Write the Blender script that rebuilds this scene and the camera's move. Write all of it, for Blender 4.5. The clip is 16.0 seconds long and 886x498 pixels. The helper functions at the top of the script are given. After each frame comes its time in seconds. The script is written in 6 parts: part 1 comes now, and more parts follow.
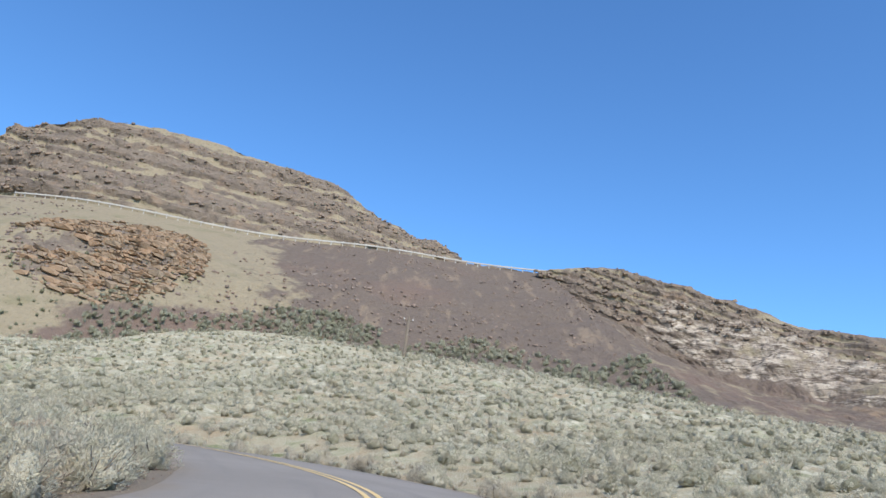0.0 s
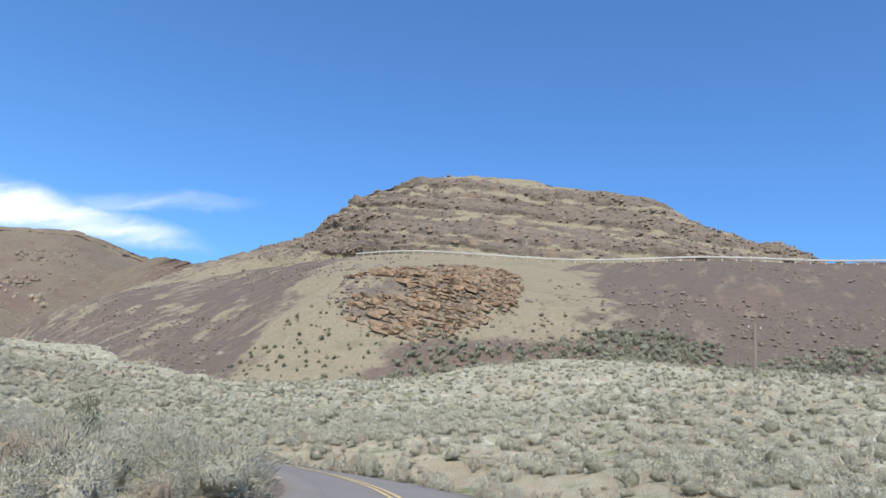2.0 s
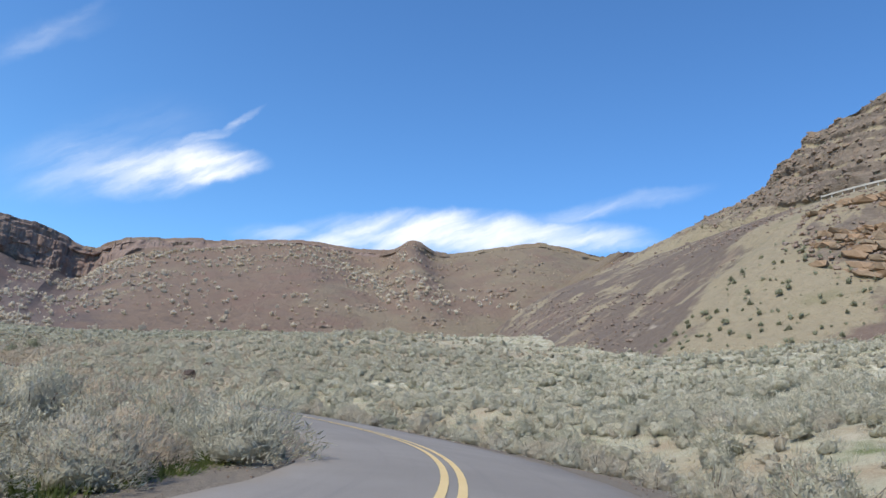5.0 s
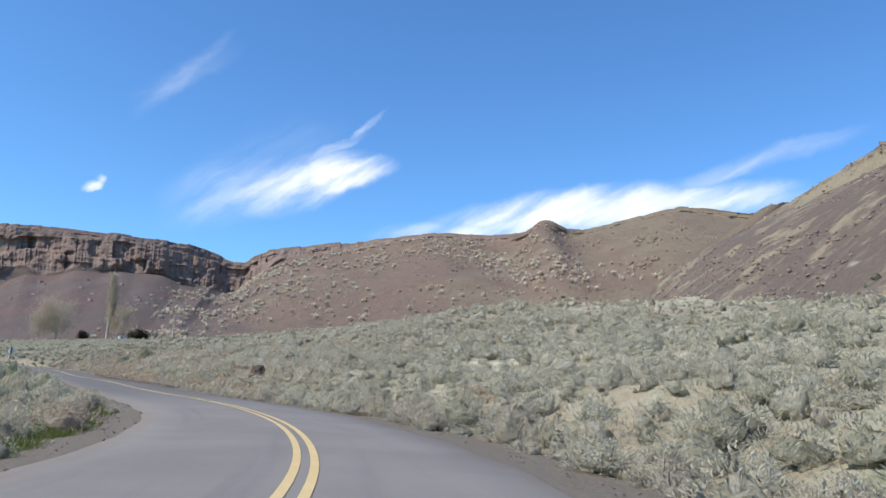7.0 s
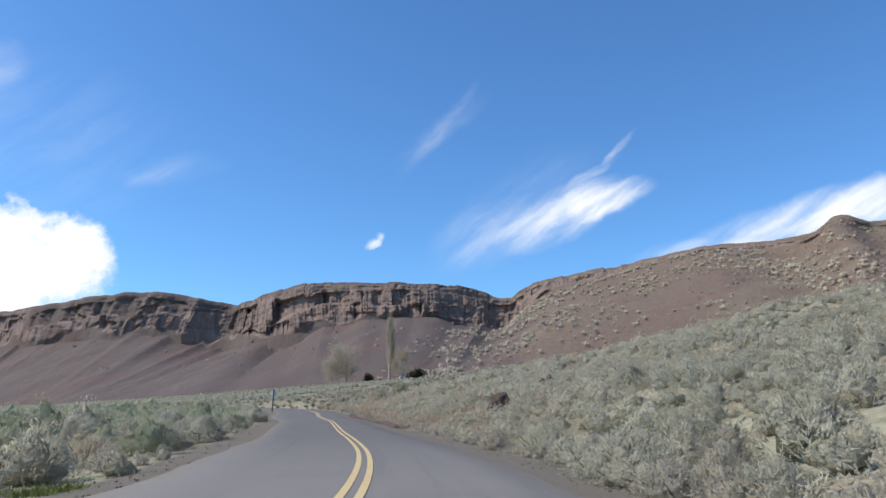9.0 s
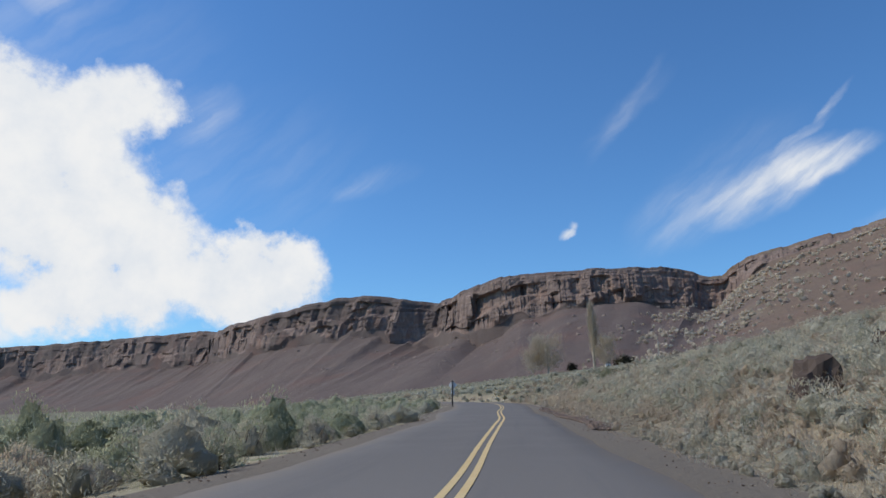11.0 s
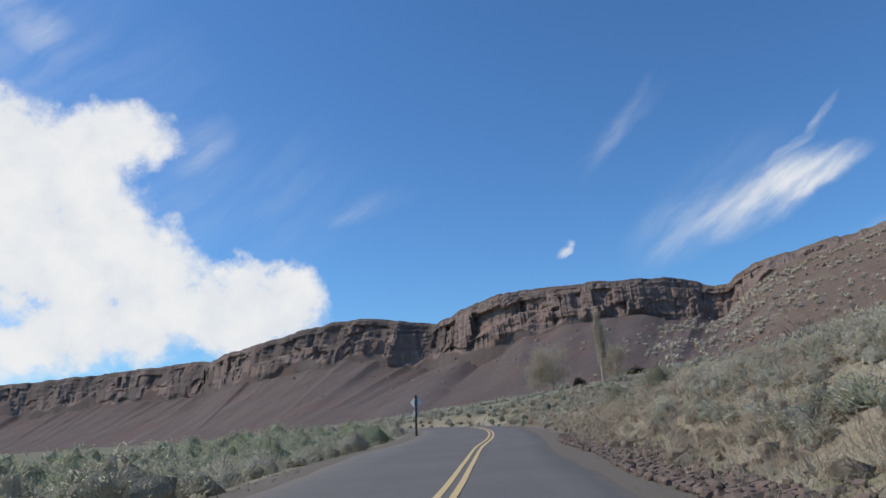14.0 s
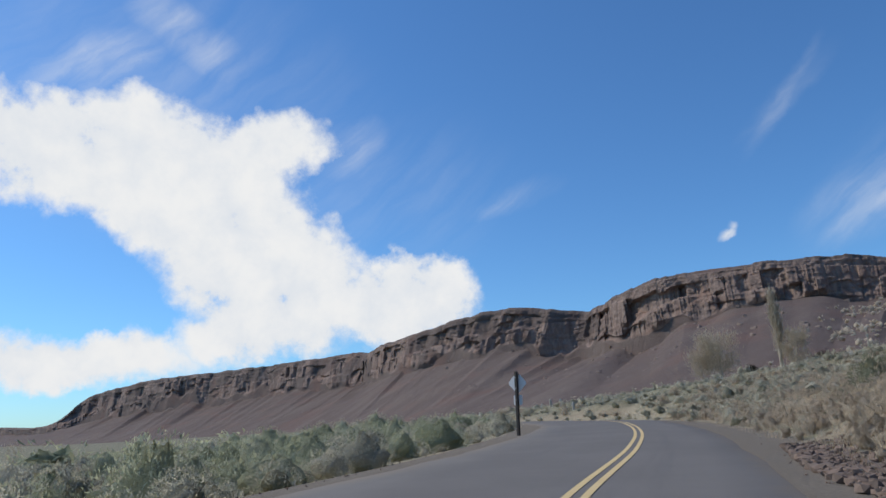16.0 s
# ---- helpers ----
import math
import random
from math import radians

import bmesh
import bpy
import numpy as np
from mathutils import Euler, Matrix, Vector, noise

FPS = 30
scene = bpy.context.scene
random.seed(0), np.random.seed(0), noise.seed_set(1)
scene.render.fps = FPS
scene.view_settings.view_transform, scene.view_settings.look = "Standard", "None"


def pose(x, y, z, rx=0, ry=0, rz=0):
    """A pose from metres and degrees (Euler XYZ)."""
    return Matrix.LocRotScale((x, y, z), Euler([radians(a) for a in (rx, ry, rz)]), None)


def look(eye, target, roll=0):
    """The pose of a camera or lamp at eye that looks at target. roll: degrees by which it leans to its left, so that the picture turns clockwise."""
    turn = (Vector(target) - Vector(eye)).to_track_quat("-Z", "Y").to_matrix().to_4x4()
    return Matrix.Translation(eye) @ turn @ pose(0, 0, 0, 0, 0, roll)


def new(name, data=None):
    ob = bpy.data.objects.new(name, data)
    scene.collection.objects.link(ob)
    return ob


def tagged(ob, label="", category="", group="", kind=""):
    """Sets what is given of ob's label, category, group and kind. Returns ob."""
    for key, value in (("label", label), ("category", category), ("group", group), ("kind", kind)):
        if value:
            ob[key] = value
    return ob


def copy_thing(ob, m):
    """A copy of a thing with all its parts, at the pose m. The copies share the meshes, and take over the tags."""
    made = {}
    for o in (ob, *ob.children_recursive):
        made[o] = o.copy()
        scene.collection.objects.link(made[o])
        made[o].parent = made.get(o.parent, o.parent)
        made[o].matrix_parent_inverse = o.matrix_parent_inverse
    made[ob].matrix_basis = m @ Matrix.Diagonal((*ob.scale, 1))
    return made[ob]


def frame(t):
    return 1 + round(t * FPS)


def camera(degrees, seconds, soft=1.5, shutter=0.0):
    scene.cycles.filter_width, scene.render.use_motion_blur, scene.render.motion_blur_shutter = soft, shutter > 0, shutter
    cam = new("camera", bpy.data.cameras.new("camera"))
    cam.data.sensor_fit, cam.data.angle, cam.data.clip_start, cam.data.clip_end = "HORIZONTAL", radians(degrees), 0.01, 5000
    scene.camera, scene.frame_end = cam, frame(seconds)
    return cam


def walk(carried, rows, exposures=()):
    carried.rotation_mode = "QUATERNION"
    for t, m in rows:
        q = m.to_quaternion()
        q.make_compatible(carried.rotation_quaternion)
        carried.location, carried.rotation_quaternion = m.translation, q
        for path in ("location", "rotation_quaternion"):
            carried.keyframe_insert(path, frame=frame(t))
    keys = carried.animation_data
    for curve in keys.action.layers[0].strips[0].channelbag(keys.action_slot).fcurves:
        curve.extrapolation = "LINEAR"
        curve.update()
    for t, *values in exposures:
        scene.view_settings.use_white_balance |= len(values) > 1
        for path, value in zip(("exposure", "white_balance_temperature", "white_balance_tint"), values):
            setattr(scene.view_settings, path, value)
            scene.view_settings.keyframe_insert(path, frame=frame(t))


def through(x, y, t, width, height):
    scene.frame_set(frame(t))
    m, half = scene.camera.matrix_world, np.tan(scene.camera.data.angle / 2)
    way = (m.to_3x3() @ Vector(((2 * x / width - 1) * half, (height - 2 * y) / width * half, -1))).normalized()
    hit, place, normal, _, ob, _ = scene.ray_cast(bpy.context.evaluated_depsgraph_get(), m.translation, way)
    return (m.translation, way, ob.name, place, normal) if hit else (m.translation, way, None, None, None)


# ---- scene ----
cam = camera(64.1, 16.0, soft=1.5)


def gaze(x, y, z, yaw, pitch, roll):
    """A camera pose from a place and three angles in degrees; positive roll dips the right side."""
    a, b = radians(yaw), radians(pitch)
    way = Vector((-math.sin(a) * math.cos(b), math.cos(a) * math.cos(b), math.sin(b)))
    return look((x, y, z), Vector((x, y, z)) + way * 50, -roll)


PATH = [
    (0.0, -0.07, 0.01, 1.00, 0.06, 18.18, -6.14),
    (0.5, 0.33, 2.88, 1.16, 6.88, 17.63, -6.92),
    (1.0, 0.58, 5.77, 1.32, 13.56, 17.77, -6.84),
    (1.5, 0.61, 8.67, 1.47, 20.71, 18.31, -6.87),
    (2.0, 0.33, 11.58, 1.62, 27.90, 18.17, -7.02),
    (2.5, -0.37, 14.49, 1.75, 35.11, 17.04, -7.14),
    (3.0, -1.46, 17.39, 1.88, 43.07, 15.59, -7.59),
    (3.5, -2.90, 20.26, 2.01, 51.61, 14.87, -8.16),
    (4.0, -4.65, 23.07, 2.14, 57.83, 14.52, -8.17),
    (4.5, -6.70, 25.77, 2.26, 61.86, 13.89, -7.78),
    (5.0, -9.08, 28.28, 2.37, 64.77, 13.10, -7.00),
    (5.5, -11.80, 30.52, 2.47, 67.09, 12.28, -5.98),
    (6.0, -14.81, 32.50, 2.54, 69.31, 11.56, -4.86),
    (6.5, -18.05, 34.23, 2.58, 71.93, 11.09, -3.79),
    (7.0, -21.51, 35.63, 2.59, 75.72, 11.12, -2.81),
    (7.5, -25.18, 36.64, 2.59, 80.32, 11.66, -2.28),
    (8.0, -29.01, 37.25, 2.59, 85.68, 12.29, -1.70),
    (8.5, -32.94, 37.49, 2.60, 91.28, 12.79, -1.12),
    (9.0, -36.94, 37.41, 2.61, 97.21, 12.97, -0.61),
    (9.5, -40.96, 37.06, 2.62, 103.10, 13.17, -0.34),
    (10.0, -44.98, 36.47, 2.63, 108.37, 12.68, -0.22),
    (10.5, -49.02, 35.68, 2.62, 111.53, 12.47, 0.23),
    (11.0, -53.09, 34.71, 2.61, 113.24, 12.43, 1.02),
    (11.5, -57.18, 33.63, 2.59, 113.88, 12.56, 1.92),
    (12.0, -61.32, 32.42, 2.59, 113.80, 12.84, 2.69),
    (12.5, -65.49, 31.08, 2.61, 113.36, 13.27, 3.10),
    (13.0, -69.71, 29.69, 2.66, 113.01, 13.97, 2.92),
    (13.5, -74.00, 28.34, 2.73, 112.98, 14.43, 2.63),
    (14.0, -78.30, 27.00, 2.80, 113.00, 14.24, 3.11),
    (14.5, -82.57, 25.65, 2.85, 113.28, 14.38, 2.57),
    (15.0, -86.80, 24.27, 2.89, 114.11, 14.50, 2.23),
    (15.5, -90.95, 22.84, 2.91, 118.11, 14.37, 2.05),
    (16.0, -95.07, 21.38, 2.94, 125.48, 14.05, 2.29),
]
EXPOSURE = [(0.0, 0.5, 6500, 10), (2.0, 0.46, 6500, 10), (3.5, 0.27, 6500, 10), (7.0, 0.36, 6500, 10), (8.0, 0.39, 6500, 10), (9.0, 0.19, 6480, 10), (10.0, -0.13, 6420, 10), (12.5, -0.25, 6400, 10), (16.0, -0.24, 6420, 10)]
walk(cam, [(r[0], gaze(*r[1:])) for r in PATH], EXPOSURE)

# ---- light ----
SUN_YAW, SUN_UP = 198.0, 46.0
SKY_STRENGTH, SUN_STRENGTH = 0.085, 3.4
sun = new("sun", bpy.data.lights.new("sun", "SUN"))
sun.data.energy, sun.data.angle, sun.data.color = SUN_STRENGTH, radians(0.6), (1.0, 0.935, 0.83)
_a, _e = radians(SUN_YAW), radians(SUN_UP)
SUN_WAY = Vector((-math.sin(_a) * math.cos(_e), math.cos(_a) * math.cos(_e), math.sin(_e)))
sun.matrix_world = look(SUN_WAY * 300, (0, 0, 0))


class Tree:
    """Short hand for node trees."""

    def __init__(self, tree):
        self.tree = tree
        tree.nodes.clear()

    def add(self, kind, inputs=(), **settings):
        node = self.tree.nodes.new(kind)
        for key, value in settings.items():
            setattr(node, key, value)
        for key, value in dict(inputs).items():
            if isinstance(value, bpy.types.NodeSocket):
                self.tree.links.new(value, node.inputs[key])
            else:
                node.inputs[key].default_value = value
        return node

    def math(self, op, a, b=0.0, c=0.0, clamp=False):
        return self.add("ShaderNodeMath", {0: a, 1: b, 2: c}, operation=op, use_clamp=clamp).outputs[0]

    def dot(self, a, b):
        return self.add("ShaderNodeVectorMath", {0: a, 1: b}, operation="DOT_PRODUCT").outputs["Value"]

    def mix(self, fac, a, b, blend="MIX"):
        return self.add("ShaderNodeMix", {0: fac, 6: a, 7: b}, data_type="RGBA", blend_type=blend, clamp_factor=True).outputs[2]

    def noise(self, vec, scale, detail=4.0, rough=0.55, out="Fac"):
        return self.add("ShaderNodeTexNoise", {"Vector": vec, "Scale": scale, "Detail": detail, "Roughness": rough}).outputs[out]

    def ramp(self, fac, lo, hi, smooth=True):
        n = self.add("ShaderNodeMapRange", {0: fac, 1: lo, 2: hi, 3: 0.0, 4: 1.0}, interpolation_type="SMOOTHSTEP" if smooth else "LINEAR")
        return n.outputs[0]


def rgb(*c):
    return (c[0], c[1], c[2], 1.0)


# Clouds: yaw, height, half width, half height, tilt (degrees), density.
CUMULUS = [
    (156.0, 20.5, 8.4, 4.4, -20, 1.1), (146.3, 18.7, 9.9, 5.6, -25, 1.2), (140.0, 12.4, 8.4, 5.3, -20, 1.2), (128.6, 10.1, 5.7, 3.7, 0, 1.2),
    (139.4, 8.0, 7.1, 2.7, 10, 1.0), (140.2, 21.7, 5.3, 3.1, 20, 0.9), (154.0, 5.5, 9.7, 2.2, 0, 0.9),
]
CIRRUS = [
    (84.6, 16.4, 4.6, 1.5, 18, 0.9), (87.8, 15.5, 6.6, 2.3, 22, 0.66), (92.6, 14.6, 6.6, 3.0, 25, 0.34), (90.0, 17.0, 7.4, 3.6, 24, 0.16), (86.0, 18.0, 4.0, 0.5, 33, 0.5), (83.0, 20.2, 2.6, 0.36, 42, 0.45), (97.7, 22.4, 5.3, 0.8, 52, 0.22), (131.0, 18.0, 13.0, 8.0, 10, 0.16), (153.5, 26.9, 6.2, 2.5, 30, 0.5),
    (146.9, 29.9, 6.0, 2.6, -30, 0.4), (65.0, 14.3, 12.5, 2.0, 6, 0.8), (55.7, 15.0, 9.1, 1.5, 3, 0.62), (52.0, 17.5, 8.6, 0.9, 14, 0.36), (97.5, 22.6, 5.2, 1.0, 40, 0.16),
    (120.0, 17.7, 5.0, 1.4, 15, 0.25), (103.1, 13.2, 0.75, 0.5, 25, 0.75), (102.7, 13.7, 0.5, 0.45, 10, 0.6), (150.0, 25.0, 19.0, 11.0, 0, 0.22), (133.0, 22.0, 4.0, 3.0, 40, 0.3), (73.0, 12.5, 9.0, 1.5, 4, 0.6),
]


def make_sky():
    world = bpy.data.worlds.new("world")
    scene.world = world
    world.use_nodes = True
    t = Tree(world.node_tree)
    sky = t.add("ShaderNodeTexSky", sky_type="NISHITA", sun_disc=False)
    sky.sun_elevation, sky.sun_rotation = radians(SUN_UP), radians(-SUN_YAW)
    sky.air_density, sky.dust_density, sky.ozone_density = 1.0, 0.3, 3.0
    way = t.add("ShaderNodeTexCoord").outputs["Generated"]
    wobble = t.noise(way, 9.0, 6.0, 0.62, "Color")
    fine = t.noise(way, 42.0, 4.0, 0.6, "Color")
    sub = t.add("ShaderNodeVectorMath", {0: wobble, 1: (0.5, 0.5, 0.5)}, operation="SUBTRACT").outputs[0]
    sub2 = t.add("ShaderNodeVectorMath", {0: fine, 1: (0.5, 0.5, 0.5)}, operation="SUBTRACT").outputs[0]
    bent = t.add("ShaderNodeVectorMath", {0: sub, 1: (0.10, 0.10, 0.10), 2: way}, operation="MULTIPLY_ADD").outputs[0]
    bent = t.add("ShaderNodeVectorMath", {0: sub2, 1: (0.03, 0.03, 0.03), 2: bent}, operation="MULTIPLY_ADD").outputs[0]
    soft = t.add("ShaderNodeVectorMath", {0: sub, 1: (0.035, 0.035, 0.035), 2: way}, operation="MULTIPLY_ADD").outputs[0]

    def spread(clouds, at, fall):
        total = None
        for yaw, up, w, h, tilt, dense in clouds:
            a, b, k = radians(yaw), radians(up), radians(tilt)
            c = Vector((-math.sin(a) * math.cos(b), math.cos(a) * math.cos(b), math.sin(b)))
            right = Vector((math.cos(a), math.sin(a), 0))
            high = right.cross(c)
            u = right * math.cos(k) + high * math.sin(k)
            v = high * math.cos(k) - right * math.sin(k)
            off = t.add("ShaderNodeVectorMath", {0: at, 1: tuple(c)}, operation="SUBTRACT").outputs[0]
            p, q = t.dot(off, tuple(u / math.radians(w))), t.dot(off, tuple(v / math.radians(h)))
            r2 = t.math("ADD", t.math("MULTIPLY", p, p), t.math("MULTIPLY", q, q))
            m = t.math("SUBTRACT", 1.0, t.math("MULTIPLY", r2, fall), clamp=True)
            m = t.math("MULTIPLY", m, t.math("GREATER_THAN", t.dot(way, tuple(c)), 0.5))
            m = t.math("MULTIPLY", m, dense)
            total = m if total is None else t.math("MAXIMUM", total, m)
        return total

    body = t.noise(way, 14.0, 7.0, 0.6)
    heap = t.ramp(t.math("MULTIPLY", spread(CUMULUS, bent, 0.62), t.ramp(body, 0.1, 0.62)), 0.10, 0.62)
    hairs = t.add("ShaderNodeCombineXYZ", {0: t.math("MULTIPLY", t.dot(soft, (0.21, 0.81, 0.55)), 7.0), 1: t.math("MULTIPLY", t.dot(soft, (0.21, -0.58, 0.78)), 40.0)}).outputs[0]
    hair = t.noise(hairs, 1.0, 4.0, 0.55)
    veil = t.math("MULTIPLY", spread(CIRRUS, soft, 0.85), t.ramp(hair, 0.0, 0.85))
    veil = t.math("MULTIPLY", t.ramp(veil, 0.0, 0.72), 0.95)
    mask = t.math("MAXIMUM", heap, veil)
    lum = t.add("ShaderNodeMixRGB", {0: t.ramp(body, 0.3, 0.7), 1: rgb(0.87, 0.91, 0.96), 2: rgb(1.02, 1.02, 1.01)}).outputs[0]
    base = t.add("ShaderNodeVectorMath", {0: sky.outputs[0], 1: tuple(SKY_STRENGTH * g for g in (0.89, 1.43, 1.90))}, operation="MULTIPLY").outputs[0]
    col = t.mix(mask, base, lum)
    bg = t.add("ShaderNodeBackground", {"Color": col, "Strength": 1.0})
    out = t.add("ShaderNodeOutputWorld")
    t.tree.links.new(bg.outputs[0], out.inputs[0])


make_sky()

# ---- materials ----


def material(name, paint, rough=0.9, metal=0.0, bump=0.0, spec=0.25):
    """paint(t, place) returns a colour socket or (colour, height, roughness)."""
    m = bpy.data.materials.new(name)
    m.use_nodes = True
    t = Tree(m.node_tree)
    place = t.add("ShaderNodeNewGeometry").outputs["Position"]
    got = paint(t, place)
    colour, height, roughness = got if isinstance(got, tuple) and len(got) == 3 else (got, None, rough)
    s = t.add("ShaderNodeBsdfPrincipled", {"Base Color": colour, "Roughness": roughness, "Metallic": metal, "Specular IOR Level": spec})
    if height is not None and bump:
        b = t.add("ShaderNodeBump", {"Height": height, "Strength": 1.0, "Distance": bump})
        t.tree.links.new(b.outputs[0], s.inputs["Normal"])
    t.tree.links.new(s.outputs[0], t.add("ShaderNodeOutputMaterial").inputs[0])
    return m


def attr(t, name, out="Fac"):
    return t.add("ShaderNodeAttribute", attribute_name=name).outputs[out]


def paint_ground(t, p):
    big, mid, fine = t.noise(p, 0.05, 3), t.noise(p, 0.6, 5), t.noise(p, 6.0, 6, 0.7)
    soil = t.mix(fine, rgb(0.23, 0.17, 0.105), rgb(0.43, 0.335, 0.215))
    grass = t.mix(fine, rgb(0.25, 0.235, 0.145), rgb(0.53, 0.485, 0.345))
    col = t.mix(t.ramp(t.math("ADD", mid, t.math("MULTIPLY", big, 0.5)), 0.55, 0.9), soil, grass)
    sage = t.mix(t.ramp(t.noise(p, 1.5, 5, 0.75), 0.38, 0.62), rgb(0.21, 0.205, 0.135), rgb(0.57, 0.53, 0.40))
    col = t.mix(t.math("MULTIPLY", t.ramp(t.noise(p, 0.9, 3), 0.42, 0.58), attr(t, "scrub")), col, sage)
    gravel = t.mix(t.noise(p, 22.0, 3, 0.7), rgb(0.085, 0.070, 0.053), rgb(0.30, 0.250, 0.19))
    green = t.mix(fine, rgb(0.06, 0.085, 0.02), rgb(0.17, 0.20, 0.07))
    edge = t.math("ADD", attr(t, "shoulder"), t.math("MULTIPLY", t.math("SUBTRACT", mid, 0.5), 0.8))
    col = t.mix(t.math("MULTIPLY", t.ramp(t.math("ADD", edge, mid), 0.55, 0.95), t.ramp(mid, 0.5, 0.62)), col, green)
    col = t.mix(t.math("MULTIPLY", attr(t, "bank"), 0.75), col, t.mix(t.ramp(fine, 0.3, 0.7), rgb(0.21, 0.162, 0.108), rgb(0.44, 0.355, 0.248)))
    straw = t.noise(p, 34.0, 4, 0.75)
    col = t.mix(t.math("MULTIPLY", t.ramp(straw, 0.5, 0.66), 0.55), col, rgb(0.50, 0.44, 0.31))
    col = t.mix(t.math("MULTIPLY", t.ramp(t.noise(p, 13.0, 4, 0.7), 0.54, 0.7), 0.5), col, rgb(0.13, 0.11, 0.075))
    low = t.mix(t.ramp(t.noise(p, 0.5, 5, 0.75), 0.38, 0.62), rgb(0.10, 0.095, 0.055), rgb(0.27, 0.245, 0.155))
    col = t.mix(t.math("MULTIPLY", attr(t, "valley"), 0.9), col, low)
    col = t.mix(t.ramp(edge, 0.45, 0.75), col, gravel)
    return col, t.math("ADD", fine, t.math("MULTIPLY", mid, 2.0)), 0.95


def paint_hill(t, p):
    """Grass, brown slide rock and ledges, by the slope's own masks."""
    big, mid, fine = t.noise(p, 0.03, 4), t.noise(p, 0.16, 6, 0.62), t.noise(p, 1.3, 6, 0.7)
    flow = t.noise(t.add("ShaderNodeVectorMath", {0: p, 1: (0.35, 0.09, 0.06)}, operation="MULTIPLY").outputs[0], 1.0, 5, 0.6)
    grass = t.mix(fine, rgb(0.205, 0.168, 0.11), rgb(0.385, 0.32, 0.21))
    grass = t.mix(t.math("MULTIPLY", t.ramp(mid, 0.52, 0.72), 0.55), grass, rgb(0.175, 0.17, 0.085))
    slide = t.mix(fine, rgb(0.098, 0.077, 0.060), rgb(0.215, 0.167, 0.130))
    slide = t.mix(t.math("MULTIPLY", t.ramp(flow, 0.54, 0.68), 0.7), slide, rgb(0.27, 0.205, 0.14))
    slide = t.mix(t.math("MULTIPLY", t.ramp(big, 0.52, 0.68), 0.25), slide, rgb(0.25, 0.15, 0.11))
    rock = t.mix(t.noise(p, 0.7, 7, 0.75), rgb(0.06, 0.047, 0.039), rgb(0.34, 0.27, 0.20))
    rock = t.mix(t.math("MULTIPLY", t.ramp(t.noise(p, 0.25, 5), 0.52, 0.7), 0.5), rock, rgb(0.30, 0.20, 0.12))
    lean = t.dot(p, (0.2, 0.0, 1.0))
    seam = t.noise(t.add("ShaderNodeCombineXYZ", {0: t.math("MULTIPLY", t.dot(p, (1.0, 0.3, 0.0)), 0.05), 2: t.math("MULTIPLY", lean, 0.7)}).outputs[0], 1.0, 5, 0.7)
    rock = t.mix(t.math("MULTIPLY", t.ramp(seam, 0.5, 0.62), 0.42), rock, rgb(0.08, 0.062, 0.052))
    crack = t.noise(t.add("ShaderNodeVectorMath", {0: p, 1: (0.8, 0.8, 0.12)}, operation="MULTIPLY").outputs[0], 1.0, 5, 0.75)
    rock = t.mix(t.math("MULTIPLY", t.ramp(crack, 0.54, 0.66), 0.5), rock, rgb(0.07, 0.055, 0.046))
    beds = t.noise(t.add("ShaderNodeVectorMath", {0: p, 1: (0.10, 0.10, 0.55)}, operation="MULTIPLY").outputs[0], 1.0, 5, 0.7)
    white = t.mix(t.ramp(t.math("ADD", t.math("MULTIPLY", beds, 0.6), t.math("MULTIPLY", t.noise(p, 0.55, 6, 0.75), 0.5)), 0.43, 0.68), rgb(0.16, 0.122, 0.09), rgb(0.56, 0.48, 0.375))
    joint = t.noise(t.add("ShaderNodeVectorMath", {0: p, 1: (0.16, 0.16, 0.75)}, operation="MULTIPLY").outputs[0], 1.0, 3, 0.6)
    white = t.mix(t.math("MULTIPLY", t.math("SUBTRACT", 1.0, t.ramp(t.math("ABSOLUTE", t.math("SUBTRACT", joint, 0.5)), 0.008, 0.035)), 0.85), white, rgb(0.10, 0.075, 0.055))
    jitter = t.math("MULTIPLY", t.math("SUBTRACT", mid, 0.5), 1.9)
    col = t.mix(t.ramp(t.math("ADD", attr(t, "slide"), jitter), 0.38, 0.64), grass, slide)
    col = t.mix(t.ramp(t.math("ADD", attr(t, "rock"), t.math("ADD", jitter, t.math("MULTIPLY", t.math("SUBTRACT", fine, 0.5), 0.7))), 0.45, 0.62), col, rock)
    col = t.mix(t.ramp(t.math("ADD", attr(t, "pale"), t.math("MULTIPLY", jitter, 1.6)), 0.45, 0.95), col, white)
    speck = t.ramp(t.noise(p, 2.6, 2, 0.5), 0.66, 0.74)
    col = t.mix(t.math("MULTIPLY", speck, 0.7), col, rgb(0.085, 0.085, 0.05))
    return col, t.math("ADD", fine, t.math("MULTIPLY", mid, 4.0)), 0.95


